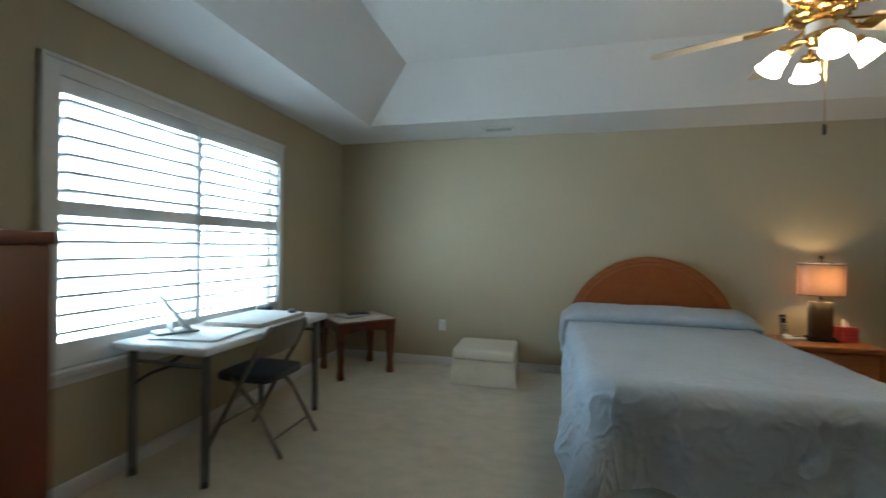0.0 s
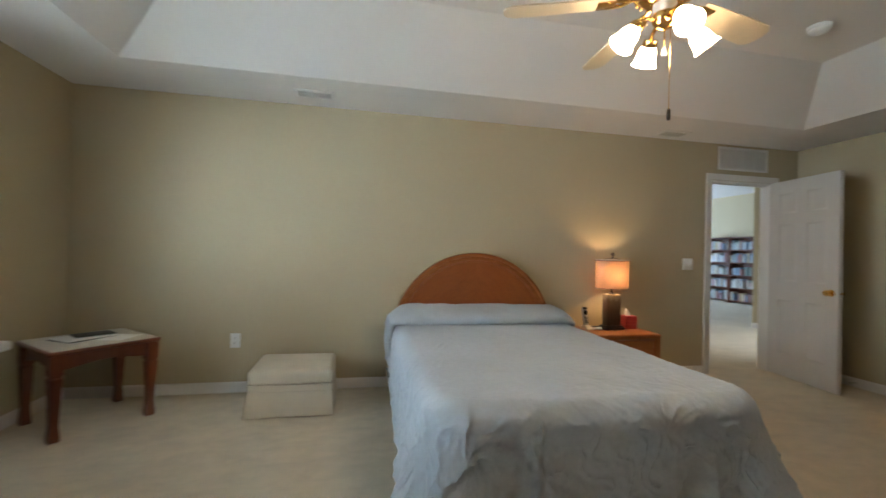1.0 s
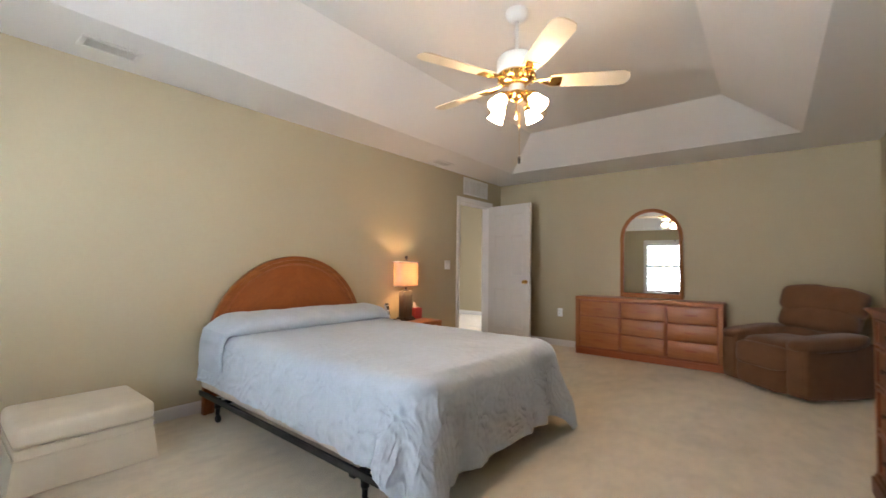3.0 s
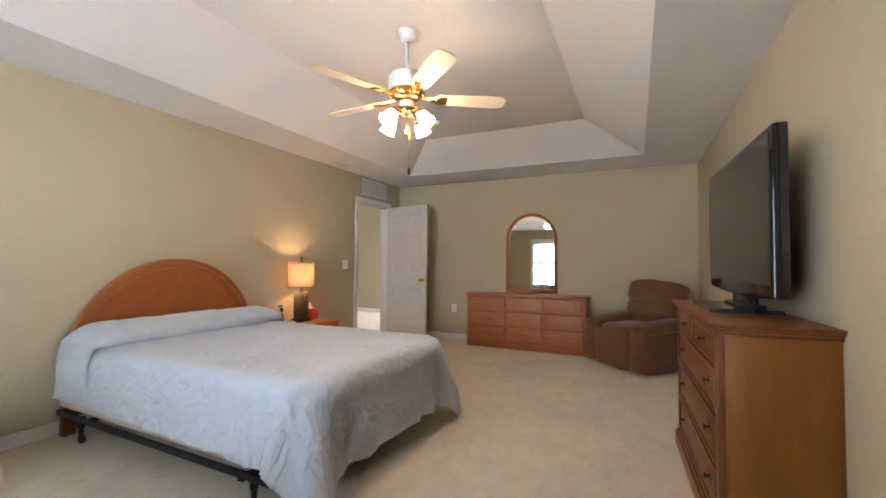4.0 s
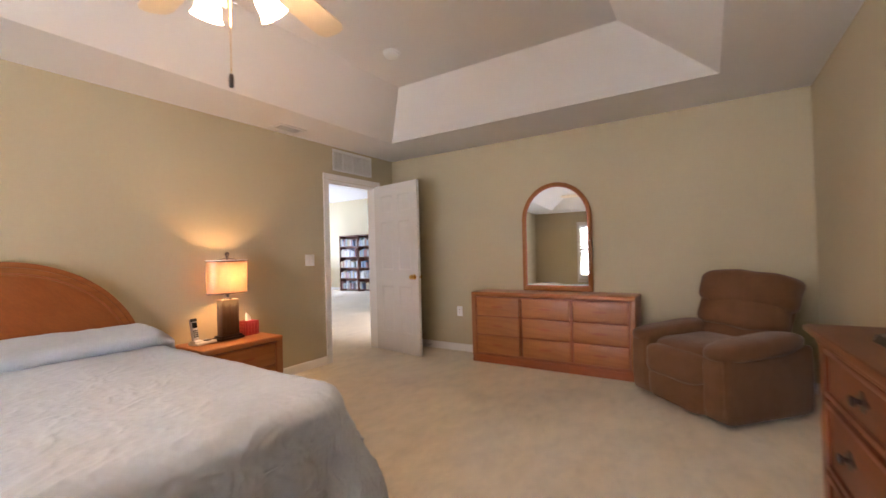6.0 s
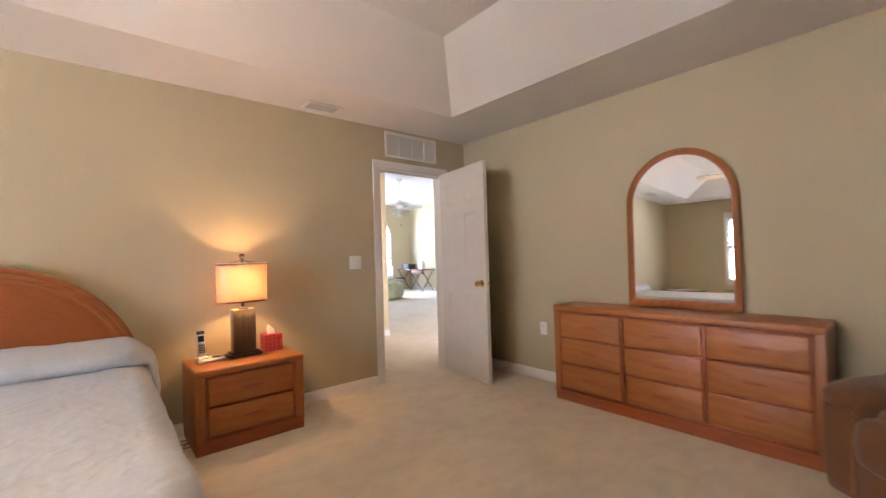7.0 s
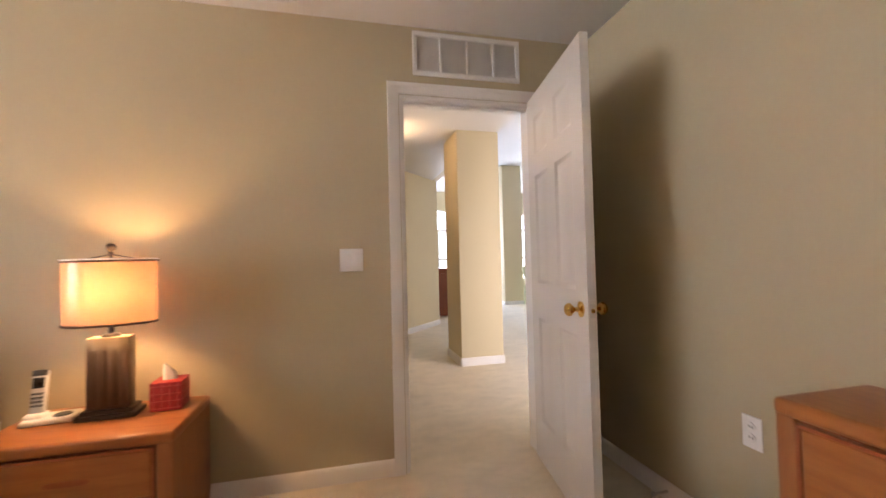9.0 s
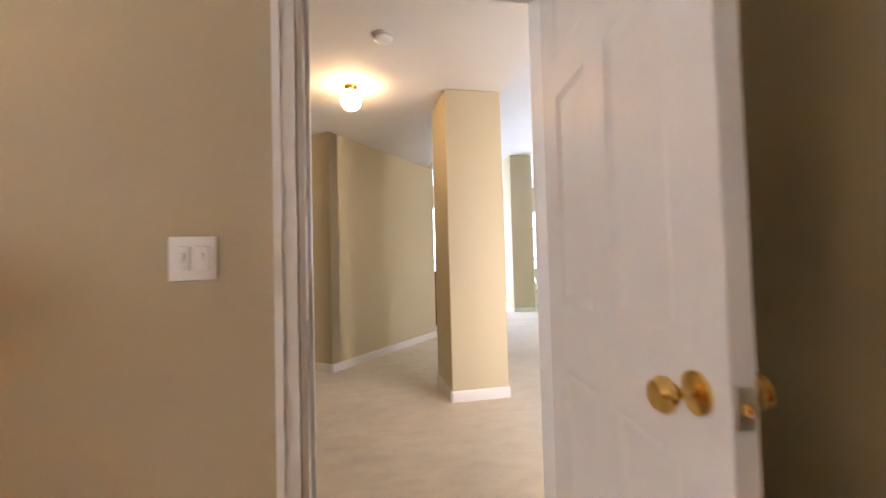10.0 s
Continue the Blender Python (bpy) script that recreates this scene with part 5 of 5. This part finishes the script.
# ---- cordless phone ----
ph = thing("cordless_phone", pose(2.392, 4.325, 0.5155, 0, 0, 8) @ Matrix.Scale(1.12, 4), "silver cordless phone standing in its white base", "phone")
o = B()
box(o, (0.045, 0, 0.010), (0.150, 0.105, 0.020), 0.008, seg=3)
box(o, (0.0, 0.0, 0.022), (0.058, 0.06, 0.024), 0.008, seg=3)
part("base", o, WHITE, ph)
o = B()
lathe(o, [(0, 0), (0.028, 0), (0.026, 0.004), (0, 0.005)], 20, Matrix.Translation((0.078, -0.005, 0.019)))
part("key_ring", o, LAMPDARK, ph)
hm = Matrix.Translation((0, 0.005, 0.022)) @ Matrix.Rotation(radians(-12), 4, "X")
o = B()
box(o, (0, 0, 0.080), (0.046, 0.026, 0.160), 0.011, hm, 3)
hs = part("handset", o, SILVER, ph)
o = B()
box(o, (0, -0.0135, 0.115), (0.034, 0.004, 0.038), 0.002, hm)
part("display", o, BLACK_GLOSS, hs)
o = B()
for i in range(3):
    for j in range(4):
        box(o, (-0.012 + 0.012 * i, -0.014, 0.035 + 0.014 * j), (0.008, 0.004, 0.008), 0.001, hm)
part("keypad", o, BLACK, hs)
o = B()
box(o, (0, -0.010, 0.150), (0.044, 0.010, 0.022), 0.004, hm)
part("earpiece", o, BLACK, hs)

# ---- tissue box ----
tb = thing("tissue_box", pose(2.853, 4.372, 0.5155, 0, 0, 3), "red patterned tissue box with a tissue pulled up", "tissue box")
o = B()
box(o, (0, 0, 0.060), (0.120, 0.120, 0.120), 0.003)
bx = part("carton", o, RED, tb)
for k in range(4):
    mm = Matrix.Rotation(k * math.pi / 2, 4, "Z")
    o = B()
    for z in (0.012, 0.042, 0.072, 0.104):
        box(o, (0, -0.0603, z), (0.112, 0.0012, 0.003))
    for x in (-0.045, -0.015, 0.015, 0.045):
        box(o, (x, -0.0604, 0.060), (0.003, 0.0010, 0.105))
    part("pattern_line", o, REDLINE, bx, m=mm)
o = B()
n = 22
ap = [o.verts.new((0.028 * math.cos(2 * math.pi * k / n), 0.018 * math.sin(2 * math.pi * k / n), 0.121)) for k in range(n)]
bp = [o.verts.new((0.024 * math.cos(2 * math.pi * k / n) * (1 + 0.18 * math.sin(5 * math.pi * k / n * 2)) - 0.004, 0.012 * math.sin(2 * math.pi * k / n) * (1 + 0.2 * math.cos(6 * math.pi * k / n)), 0.150)) for k in range(n)]
cp = [o.verts.new((0.012 * math.cos(2 * math.pi * k / n) - 0.012, 0.006 * math.sin(2 * math.pi * k / n), 0.182 - 0.010 * math.cos(2 * math.pi * k / n))) for k in range(n)]
for p, q in ((ap, bp), (bp, cp)):
    for k in range(n):
        o.faces.new((p[k], p[(k + 1) % n], q[(k + 1) % n], q[k]))
o.faces.new(cp)
bmesh.ops.recalc_face_normals(o, faces=o.faces)
part("tissue", o, PAPER, tb, "white tissue")

# lamp cord behind the nightstand
o = B()
pts = [(2.27 + 0.10 * math.sin(k * 0.9) * (1 - k / 14), 4.36 - 0.012 * k + 0.03 * math.cos(k * 1.3), 0.010 + 0.03 * max(0, math.sin(k * 0.8)) * (k / 12)) for k in range(13)]
tube(o, pts, 0.003, 6)
single("power_cord", o, BLACK, I4, "thin dark power cord lying beside the nightstand", "cord")

# ---- papers on the side table ----
def sheets(name, m, w, d, h, mat, label, category, n=1):
    t = thing(name, m, label, category)
    for k in range(n):
        o = B()
        box(o, (0, 0, h / n * (k + 0.5)), (w, d, h / n * 0.9), 0.0006)
        part("cover" if n == 1 else "sheet", o, mat[k % len(mat)], t, m=Matrix.Rotation(radians(3.5 * math.sin(k * 2.3)), 4, "Z"))
    return t


SIDE = Matrix.Translation((-1.462, 4.076, 0.549)) @ Matrix.Rotation(radians(48), 4, "Z")
sheets("magazine", SIDE @ pose(-0.03, 0.02, 0, 0, 0, 12), 0.30, 0.22, 0.014, [PAPER, LAMPDARK, PAPER], "small pile of magazines on the side table", "magazine", 3)
sheets("notebook", SIDE @ pose(0.02, 0.03, 0.0145, 0, 0, -8), 0.22, 0.15, 0.010, [SILVER, BLACK], "grey notebook with a dark cover on the magazines", "notebook", 2)
sheets("paper_sheet", SIDE @ pose(0.12, -0.12, 0, 0, 0, 30), 0.21, 0.15, 0.003, [PAPER], "loose white paper on the side table", "paper")

# ---- things on the folding table ----
TT = Matrix.Translation((-1.555, 2.512, 0.736))
sheets("paper_stack", TT @ pose(0.02, -0.33, 0, 0, 0, 8), 0.40, 0.34, 0.010, [PAPER, WHITE], "spread of white papers on the folding table", "papers", 4)
bd = thing("drawing_board", TT @ pose(0.0, 0.17, 0, 0, 0, 2), "white board with a brown wooden edge lying flat", "board")
o = B()
box(o, (0, 0, 0.022), (0.40, 0.52, 0.010), 0.002)
part("sheet", o, PAPER, bd)
o = B()
for a, c in (((-0.205, -0.265, 0), (0.205, -0.245, 0.026)), ((-0.205, 0.245, 0), (0.205, 0.265, 0.026)), ((0.185, -0.245, 0), (0.205, 0.245, 0.026)), ((-0.205, -0.245, 0), (-0.185, 0.245, 0.026))):
    span(o, a, c, 0.002)
part("edge", o, PINE, bd, "brown wooden edge")
cd = thing("card_stand", TT @ pose(-0.10, -0.30, 0.011, 0, 0, 150) @ Matrix.Scale(1.6, 4), "white card leaning on a small clear stand", "card stand")
o = B()
box(o, (0, 0, 0.085), (0.080, 0.014, 0.175), 0.004, Matrix.Rotation(radians(-36), 4, "X"))
part("card", o, WHITE, cd)
o = B()
box(o, (0, 0.045, 0.004), (0.090, 0.13, 0.008), 0.002)
box(o, (0, 0.062, 0.030), (0.070, 0.006, 0.060), 0.002)
part("stand", o, SILVER, cd)
for nm, x, y, w, d, h, lb in (("stapler", 0.10, 0.42, 0.055, 0.15, 0.045, "black stapler lying on the folding table"), ("pouch", -0.20, 0.50, 0.12, 0.17, 0.05, "black soft pouch at the window end")):
    t = thing(nm, TT @ pose(x, y, 0, 0, 0, 35), lb, nm)
    o = B()
    puff(o, (0, 0, h / 2), (w, d, h), 0.5, wob=0.01)
    part("body", o, BLACK, t)
    o = B()
    box(o, (0, 0, 0.004), (w * 0.9, d * 0.95, 0.008), 0.003)
    part("base", o, BLACK, t)

# ---- the passage and the great room beyond the door ----
HX0 = 2.35
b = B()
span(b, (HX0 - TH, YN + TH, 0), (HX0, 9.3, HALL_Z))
structure("wall_passage_west", b, HALL_LIT, "plain beige wall closing the passage")
P0, P1 = Vector((3.83, 7.76)), Vector((5.25, 9.42))
dv = P1 - P0
b = B()
mm = Matrix.Translation((P0.x, P0.y, 0)) @ Matrix.Rotation(math.atan2(dv.y, dv.x), 4, "Z")
span(b, (0, 0, 0), (dv.length, TH, GREAT_Z), 0, mm)
back_end = Vector((HX0, P0.y + (P0.x - HX0) * dv.x / dv.y))
bk = back_end - P0
span(b, (0.0, -TH, 0), (bk.length, 0, GREAT_Z), 0, Matrix.Translation((P0.x, P0.y, 0.002)) @ Matrix.Rotation(math.atan2(bk.y, bk.x), 4, "Z"))
structure("wall_diagonal", b, HALL_LIT, "pale beige wall set at an angle past the passage")
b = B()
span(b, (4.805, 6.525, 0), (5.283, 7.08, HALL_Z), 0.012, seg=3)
structure("pillar_1", b, HALL_LIT, "square beige pillar with a white base", "pillar")
b = B()
span(b, (HX0 - TH, YN + TH, HALL_Z), (5.16, P0.y + 0.15, HALL_Z + 0.10))
span(b, (5.16, YN + TH, HALL_Z), (5.283, 7.08, HALL_Z + 0.001))
span(b, (HX0 - TH, P0.y + 0.15, HALL_Z), (5.16, 9.4, HALL_Z + 0.1))
structure("ceiling_passage", b, CEIL, "white passage ceiling")
b = B()
span(b, (5.16, YN + TH, HALL_Z + 0.001), (5.26, 9.4, GREAT_Z))
structure("wall_header", b, HALL_LIT, "beige dropped edge between passage and great room")
b = B()
GN, GE, GLOW = 12.45, 9.75, 3.06      # the raised middle of the great room's ceiling ends here and slopes down
rings = []
for x1, y1, z in ((GX, GY, GLOW), (GE, GN, GREAT_Z)):
    rings.append([b.verts.new(p) for p in ((3.12, y1, z), (x1, y1, z), (x1, YN + TH, z))])
for k in range(2):
    b.faces.new((rings[0][k], rings[0][k + 1], rings[1][k + 1], rings[1][k]))
b.faces.new(rings[1] + [b.verts.new((3.12, YN + TH, GREAT_Z))])
span(b, (3.0, YN, GREAT_Z + 0.06), (GX + TH, GY + TH, GREAT_Z + 0.14))
structure("ceiling_great_room", b, CEIL, "high white ceiling of the great room with sloping edges", sharp=8)
b = B()
span(b, (7.26, YN + TH, 0), (7.38, 6.98, GREAT_Z))
structure("wall_great_short", b, WALL, "short beige wall standing out past the passage")
b = B()
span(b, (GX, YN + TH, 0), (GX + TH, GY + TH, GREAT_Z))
structure("wall_great_east", b, HALL_LIT, "beige wall with bookcases and a desk")
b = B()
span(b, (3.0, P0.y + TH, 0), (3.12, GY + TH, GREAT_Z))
structure("wall_great_west", b, HALL_LIT, "plain beige wall closing the far room")
baseboard([((P0.x, P0.y), (P1.x, P1.y), (1, -1)), ((back_end.x, back_end.y), (P0.x, P0.y), (-1, -1)),
           ((4.805, 6.525), (5.283, 6.525), (0, -1)), ((4.805, 6.525), (4.805, 7.08), (-1, 0)), ((5.283, 6.525), (5.283, 7.08), (1, 0)),
           ((GX, YN + TH), (GX, GY), (-1, 0)), ((7.26, YN + TH), (7.26, 6.98), (-1, 0)), ((7.26, 6.98), (7.38, 6.98), (0, 1)), ((7.42, 11.70), (7.92, 11.70), (0, -1)), ((7.42, 11.70), (7.42, 12.15), (-1, 0)),
           ((DOOR_B + CAS, YN + TH), (LAN_A, YN + TH), (0, 1)), ((7.40, YN + TH), (GX, YN + TH), (0, 1)), ((HX0, YN + TH), (DOOR_A - CAS, YN + TH), (0, 1))], "baseboard_passage")
b = B()
span(b, (7.42, 11.70, 0), (7.92, 12.15, GREAT_Z), 0.012, seg=3)
structure("pillar_2", b, HALL_LIT, "square beige pillar in the great room", "pillar")

# north wall with two arched windows
WINS = ((5.55, 6.95), (8.55, 10.05))
SILL, SPRING, TOPZ = 0.50, 1.95, 2.55


def arch_top(x0, x1, n=20):
    c, hw2 = (x0 + x1) / 2, (x1 - x0) / 2
    return [(c + hw2 * math.cos(math.pi - math.pi * k / n), SPRING + (TOPZ - SPRING) * math.sin(math.pi * k / n)) for k in range(n + 1)]


b = B()
xs = [3.0] + [v for w in WINS for v in w] + [GX + TH]
for k in range(0, len(xs), 2):
    span(b, (xs[k], GY, 0), (xs[k + 1], GY + TH, GREAT_Z))
for x0, x1 in WINS:
    span(b, (x0, GY, 0), (x1, GY + TH, SILL))
    pts = arch_top(x0, x1)
    band(b, pts, [(x, GREAT_Z) for x, z in pts], TH, Matrix.Translation((0, GY, 0)))
structure("wall_great_north", b, HALL_LIT, "beige far wall with arched windows")
for i, (x0, x1) in enumerate(WINS):
    w = thing("window_2" if i == 0 else "window_3", pose((x0 + x1) / 2, GY, SILL), "tall arched window bright with daylight", "window", kind="structure")
    hw2 = (x1 - x0) / 2
    o = B()
    zz = SPRING - SILL
    for a, c in (((-hw2, 0.03, 0), (-hw2 + 0.04, 0.07, zz)), ((hw2 - 0.04, 0.03, 0), (hw2, 0.07, zz)), ((-hw2, 0.03, 0), (hw2, 0.07, 0.04)), ((-hw2, 0.025, zz - 0.03), (hw2, 0.075, zz + 0.03)), ((-hw2, 0.03, 0.60), (hw2, 0.07, 0.67)), ((-0.03, 0.03, 0.0), (0.03, 0.07, zz))):
        span(o, a, c)
    pts = [(x - (x0 + x1) / 2, z - SILL) for x, z in arch_top(x0, x1)]
    band(o, [(x * 0.94, zz + (z - zz) * 0.93) for x, z in pts], pts, 0.04, Matrix.Translation((0, 0.03, 0)))
    part("window_frame", o, TRIM, w)
    o = B()
    span(o, (-hw2 - 0.03, -0.05, -0.03), (hw2 + 0.03, 0.03, 0.0), 0.005)
    part("window_sill", o, TRIM, w)
    o = B()
    span(o, (-hw2 + 0.03, 0.048, 0.03), (hw2 - 0.03, 0.052, zz))
    prism(o, pts, 0.004, Matrix.Translation((0, 0.048, 0)))
    pn = part("pane", o, GLASS, w)
    pn.visible_shadow = False
    area_lamp("window_daylight", Matrix.Translation(((x0 + x1) / 2, GY + 0.10, 1.45)) @ Matrix.Rotation(radians(-90), 4, "X"), 1.3, 1.9, NORTH_WATTS, DAY)
b = B()
span(b, (1.0, GY + 2.5, -0.5), (15.0, GY + 2.55, 5.0))
structure("backdrop_north", b, backdrop_mat("bright_garden_north", NORTH_GLOW), "bright hazy garden outside the far windows", "backdrop")

gd = thing("window_4", pose((LAN_A + LAN_B) / 2, YN, 0), "wide sliding glass door bright with daylight", "window", kind="structure")
o = B()
hl = (LAN_B - LAN_A) / 2
for x in (-hl + 0.03, -hl / 3, hl / 3, hl - 0.03):
    box(o, (x, 0.06, 1.125), (0.06, 0.05, 2.25))
for z in (0.02, 2.23):
    box(o, (0, 0.06, z), (2 * hl, 0.05, 0.04))
part("window_frame", o, TRIM, gd)
o = B()
span(o, (-hl, 0.058, 0.03), (hl, 0.062, 2.22))
pn = part("pane", o, GLASS, gd)
pn.visible_shadow = False
area_lamp("glass_door_daylight", Matrix.Translation(((LAN_A + LAN_B) / 2, YN + 0.02, 0.95)) @ Matrix.Rotation(radians(90), 4, "X"), 2 * hl, 1.7, LANAI_WATTS, (1.0, 0.97, 0.91))

# globe lamp in the passage
g = thing("globe_light", pose(4.065, 6.60, HALL_Z), "lit white glass globe ceiling light with a brass mount", "ceiling light")
o = B()
lathe(o, [(0, 0), (0.058, 0), (0.056, -0.012), (0.042, -0.028), (0.036, -0.040), (0, -0.040)], 24)
part("mount", o, BRASS, g)
o = B()
lathe(o, [(0.034, -0.036), (0.060, -0.055), (0.078, -0.085), (0.082, -0.115), (0.074, -0.150), (0.050, -0.178), (0.020, -0.190), (0, -0.192)], 28)
part("globe", o, GLOBE, g)
smoke_detector(4.265, 5.82, HALL_Z)


# bookcases on the east wall
BOOKS = [plain("book_%d" % i, c, 0.7) for i, c in enumerate(((0.34, 0.16, 0.15), (0.20, 0.28, 0.42), (0.55, 0.54, 0.50), (0.30, 0.36, 0.34), (0.50, 0.42, 0.28), (0.68, 0.68, 0.67), (0.16, 0.16, 0.18), (0.42, 0.50, 0.62)))]
rnd = random.Random(5)


def bookcase(m, w, h, label):
    s = thing("bookcase", m, label, "bookcase", "bookcases")
    d = 0.28
    for x in (-w / 2 + 0.01, w / 2 - 0.01):
        o = B()
        box(o, (x, d / 2, h / 2), (0.02, d, h), 0.002)
        part("side_panel", o, CHERRY, s)
    o = B()
    box(o, (0, d - 0.004, h / 2), (w, 0.008, h))
    part("back_panel", o, CHERRY, s)
    n = 5
    shelves = [0.06 + k * (h - 0.08) / n for k in range(n + 1)]
    for z in shelves:
        o = B()
        box(o, (0, d / 2, z), (w - 0.04, d - 0.01, 0.02), 0.002)
        part("shelf", o, CHERRY, s)
    return s, shelves, w, d


shelf_specs = []
for k in range(3):
    y = 11.10 - 0.86 * k
    s, sv, w, d = bookcase(pose(GX - 0.285, y, 0, 0, 0, -90), 0.84, 1.86, "dark wooden bookcase filled with books")
    shelf_specs.append((y, sv, w))
for y, sv, w in shelf_specs:
    for r in range(5):
        x = -w / 2 + 0.03
        while x < w / 2 - 0.08:
            t = rnd.uniform(0.022, 0.055)
            hgt = rnd.uniform(0.17, 0.27)
            if rnd.random() < 0.12:
                x += rnd.uniform(0.03, 0.10)
                continue
            o = B()
            box(o, (0, 0, hgt / 2), (t * 0.94, 0.17, hgt), 0.002, seg=1)
            bk = single("book", o, rnd.choice(BOOKS), pose(GX - 0.285, y, 0, 0, 0, -90) @ pose(x + t / 2, 0.11, sv[r] + 0.0105), "upright book on the bookcase shelf", "book", "books on the bookcases")
            x += t
# picture, desk and what stands on it
pc = thing("framed_picture", pose(GX - 0.002, 12.42, 1.30, 0, 0, -90), "small framed picture on the beige wall", "picture")
o = B()
i_, o_ = [(-0.10, -0.12), (0.10, -0.12), (0.10, 0.12), (-0.10, 0.12), (-0.10, -0.12)], [(-0.13, -0.15), (0.13, -0.15), (0.13, 0.15), (-0.13, 0.15), (-0.13, -0.15)]
band(o, i_, o_, 0.02, Matrix.Translation((0, -0.02, 0)))
part("frame", o, SILVER, pc)
o = B()
span(o, (-0.10, -0.010, -0.12), (0.10, -0.002, 0.12))
part("print", o, PAPER, pc)
dk = thing("desk", pose(GX - 0.62, 12.95, 0, 0, 0, -90), "dark wooden desk with crossed metal legs", "desk")
o = B()
box(o, (0, 0.29, 0.735), (1.50, 0.58, 0.03), 0.004)
part("desktop", o, CHERRY, dk)
o = B()
span(o, (0.10, 0.03, 0.60), (0.74, 0.08, 0.72), 0.004)
part("drawer", o, CHERRY, dk)
for x in (-0.70, 0.0, 0.70):
    for s in (-1, 1):
        o = B()
        tube(o, [(x, 0.29 - s * 0.25, 0), (x, 0.29 + s * 0.25, 0.72)], 0.014, 8)
        part("leg", o, BLACK_METAL, dk)
for s in (-1, 1):
    o = B()
    tube(o, [(0.05, 0.05, 0.36 - s * 0.33), (0.70, 0.05, 0.36 + s * 0.33)], 0.010, 8)
    part("cross_brace", o, BLACK_METAL, dk)
pt = thing("printer", pose(GX - 0.40, 13.25, 0.751, 0, 0, -90), "black desktop printer on the desk", "printer")
o = B()
box(o, (0, 0, 0.09), (0.44, 0.34, 0.18), 0.02)
part("body", o, BLACK, pt)
o = B()
box(o, (0, -0.20, 0.05), (0.32, 0.14, 0.012), 0.003)
part("paper_tray", o, GREY_METAL, pt)
cb = thing("storage_box", pose(GX - 0.40, 12.50, 0.751, 0, 0, -90), "white paper bag standing on the desk", "bag")
o = B()
box(o, (0, 0, 0.14), (0.20, 0.12, 0.28), 0.01)
part("bag_body", o, WHITE, cb)
o = B()
tube(o, [(-0.05, 0, 0.28), (-0.04, 0, 0.34), (0.04, 0, 0.34), (0.05, 0, 0.28)], 0.004, 6)
part("bag_handle", o, PAPER, cb)
dc = thing("desk_chair", pose(GX - 1.0, 13.25, 0, 0, 0, 90), "white desk chair with a dark seat", "chair")
o = B()
box(o, (0, 0, 0.45), (0.42, 0.42, 0.05), 0.015)
part("seat", o, BLACK, dc)
o = B()
box(o, (0, 0.20, 0.72), (0.40, 0.03, 0.30), 0.012)
part("backrest", o, WHITE, dc)
for sx in (-1, 1):
    for sy in (-1, 1):
        o = B()
        tube(o, [(sx * 0.18, sy * 0.18, 0), (sx * 0.17, sy * 0.17, 0.43)], 0.014, 8)
        part("leg", o, WHITE, dc)
    o = B()
    tube(o, [(sx * 0.17, 0.19, 0.43), (sx * 0.17, 0.20, 0.85)], 0.012, 8)
    part("post", o, WHITE, dc)
recliner(Matrix.Translation((8.52, 10.98, 0)) @ Matrix.Rotation(radians(38), 4, "Z"), GREEN, "sage green recliner in the great room", "recliner")
ceiling_fan(pose(8.55, 10.88, GREAT_Z), 0.83, 20, WHITE, WHITE, "white ceiling fan in the great room", metal=WHITE)
# dark cabinet past the angled wall
kb = thing("cabinet", pose(5.75, 10.35, 0, 0, 0, -20), "dark wooden cabinet standing past the angled wall", "cabinet")
o = B()
box(o, (0, 0, 0.48), (0.62, 0.40, 0.90), 0.006)
part("body", o, CHERRY, kb)
o = B()
box(o, (0, 0, 0.945), (0.66, 0.44, 0.03), 0.006)
part("top", o, CHERRY, kb)
for s in (-1, 1):
    o = B()
    box(o, (s * 0.155, -0.205, 0.47), (0.28, 0.018, 0.78), 0.005)
    dr = part("door", o, CHERRY, kb)
    o = B()
    lathe(o, [(0, 0), (0.010, 0), (0.012, 0.018), (0, 0.022)], 10, Matrix.Translation((s * 0.035, -0.214, 0.55)) @ Matrix.Rotation(radians(90), 4, "X"))
    part("knob", o, BRASS, dr)
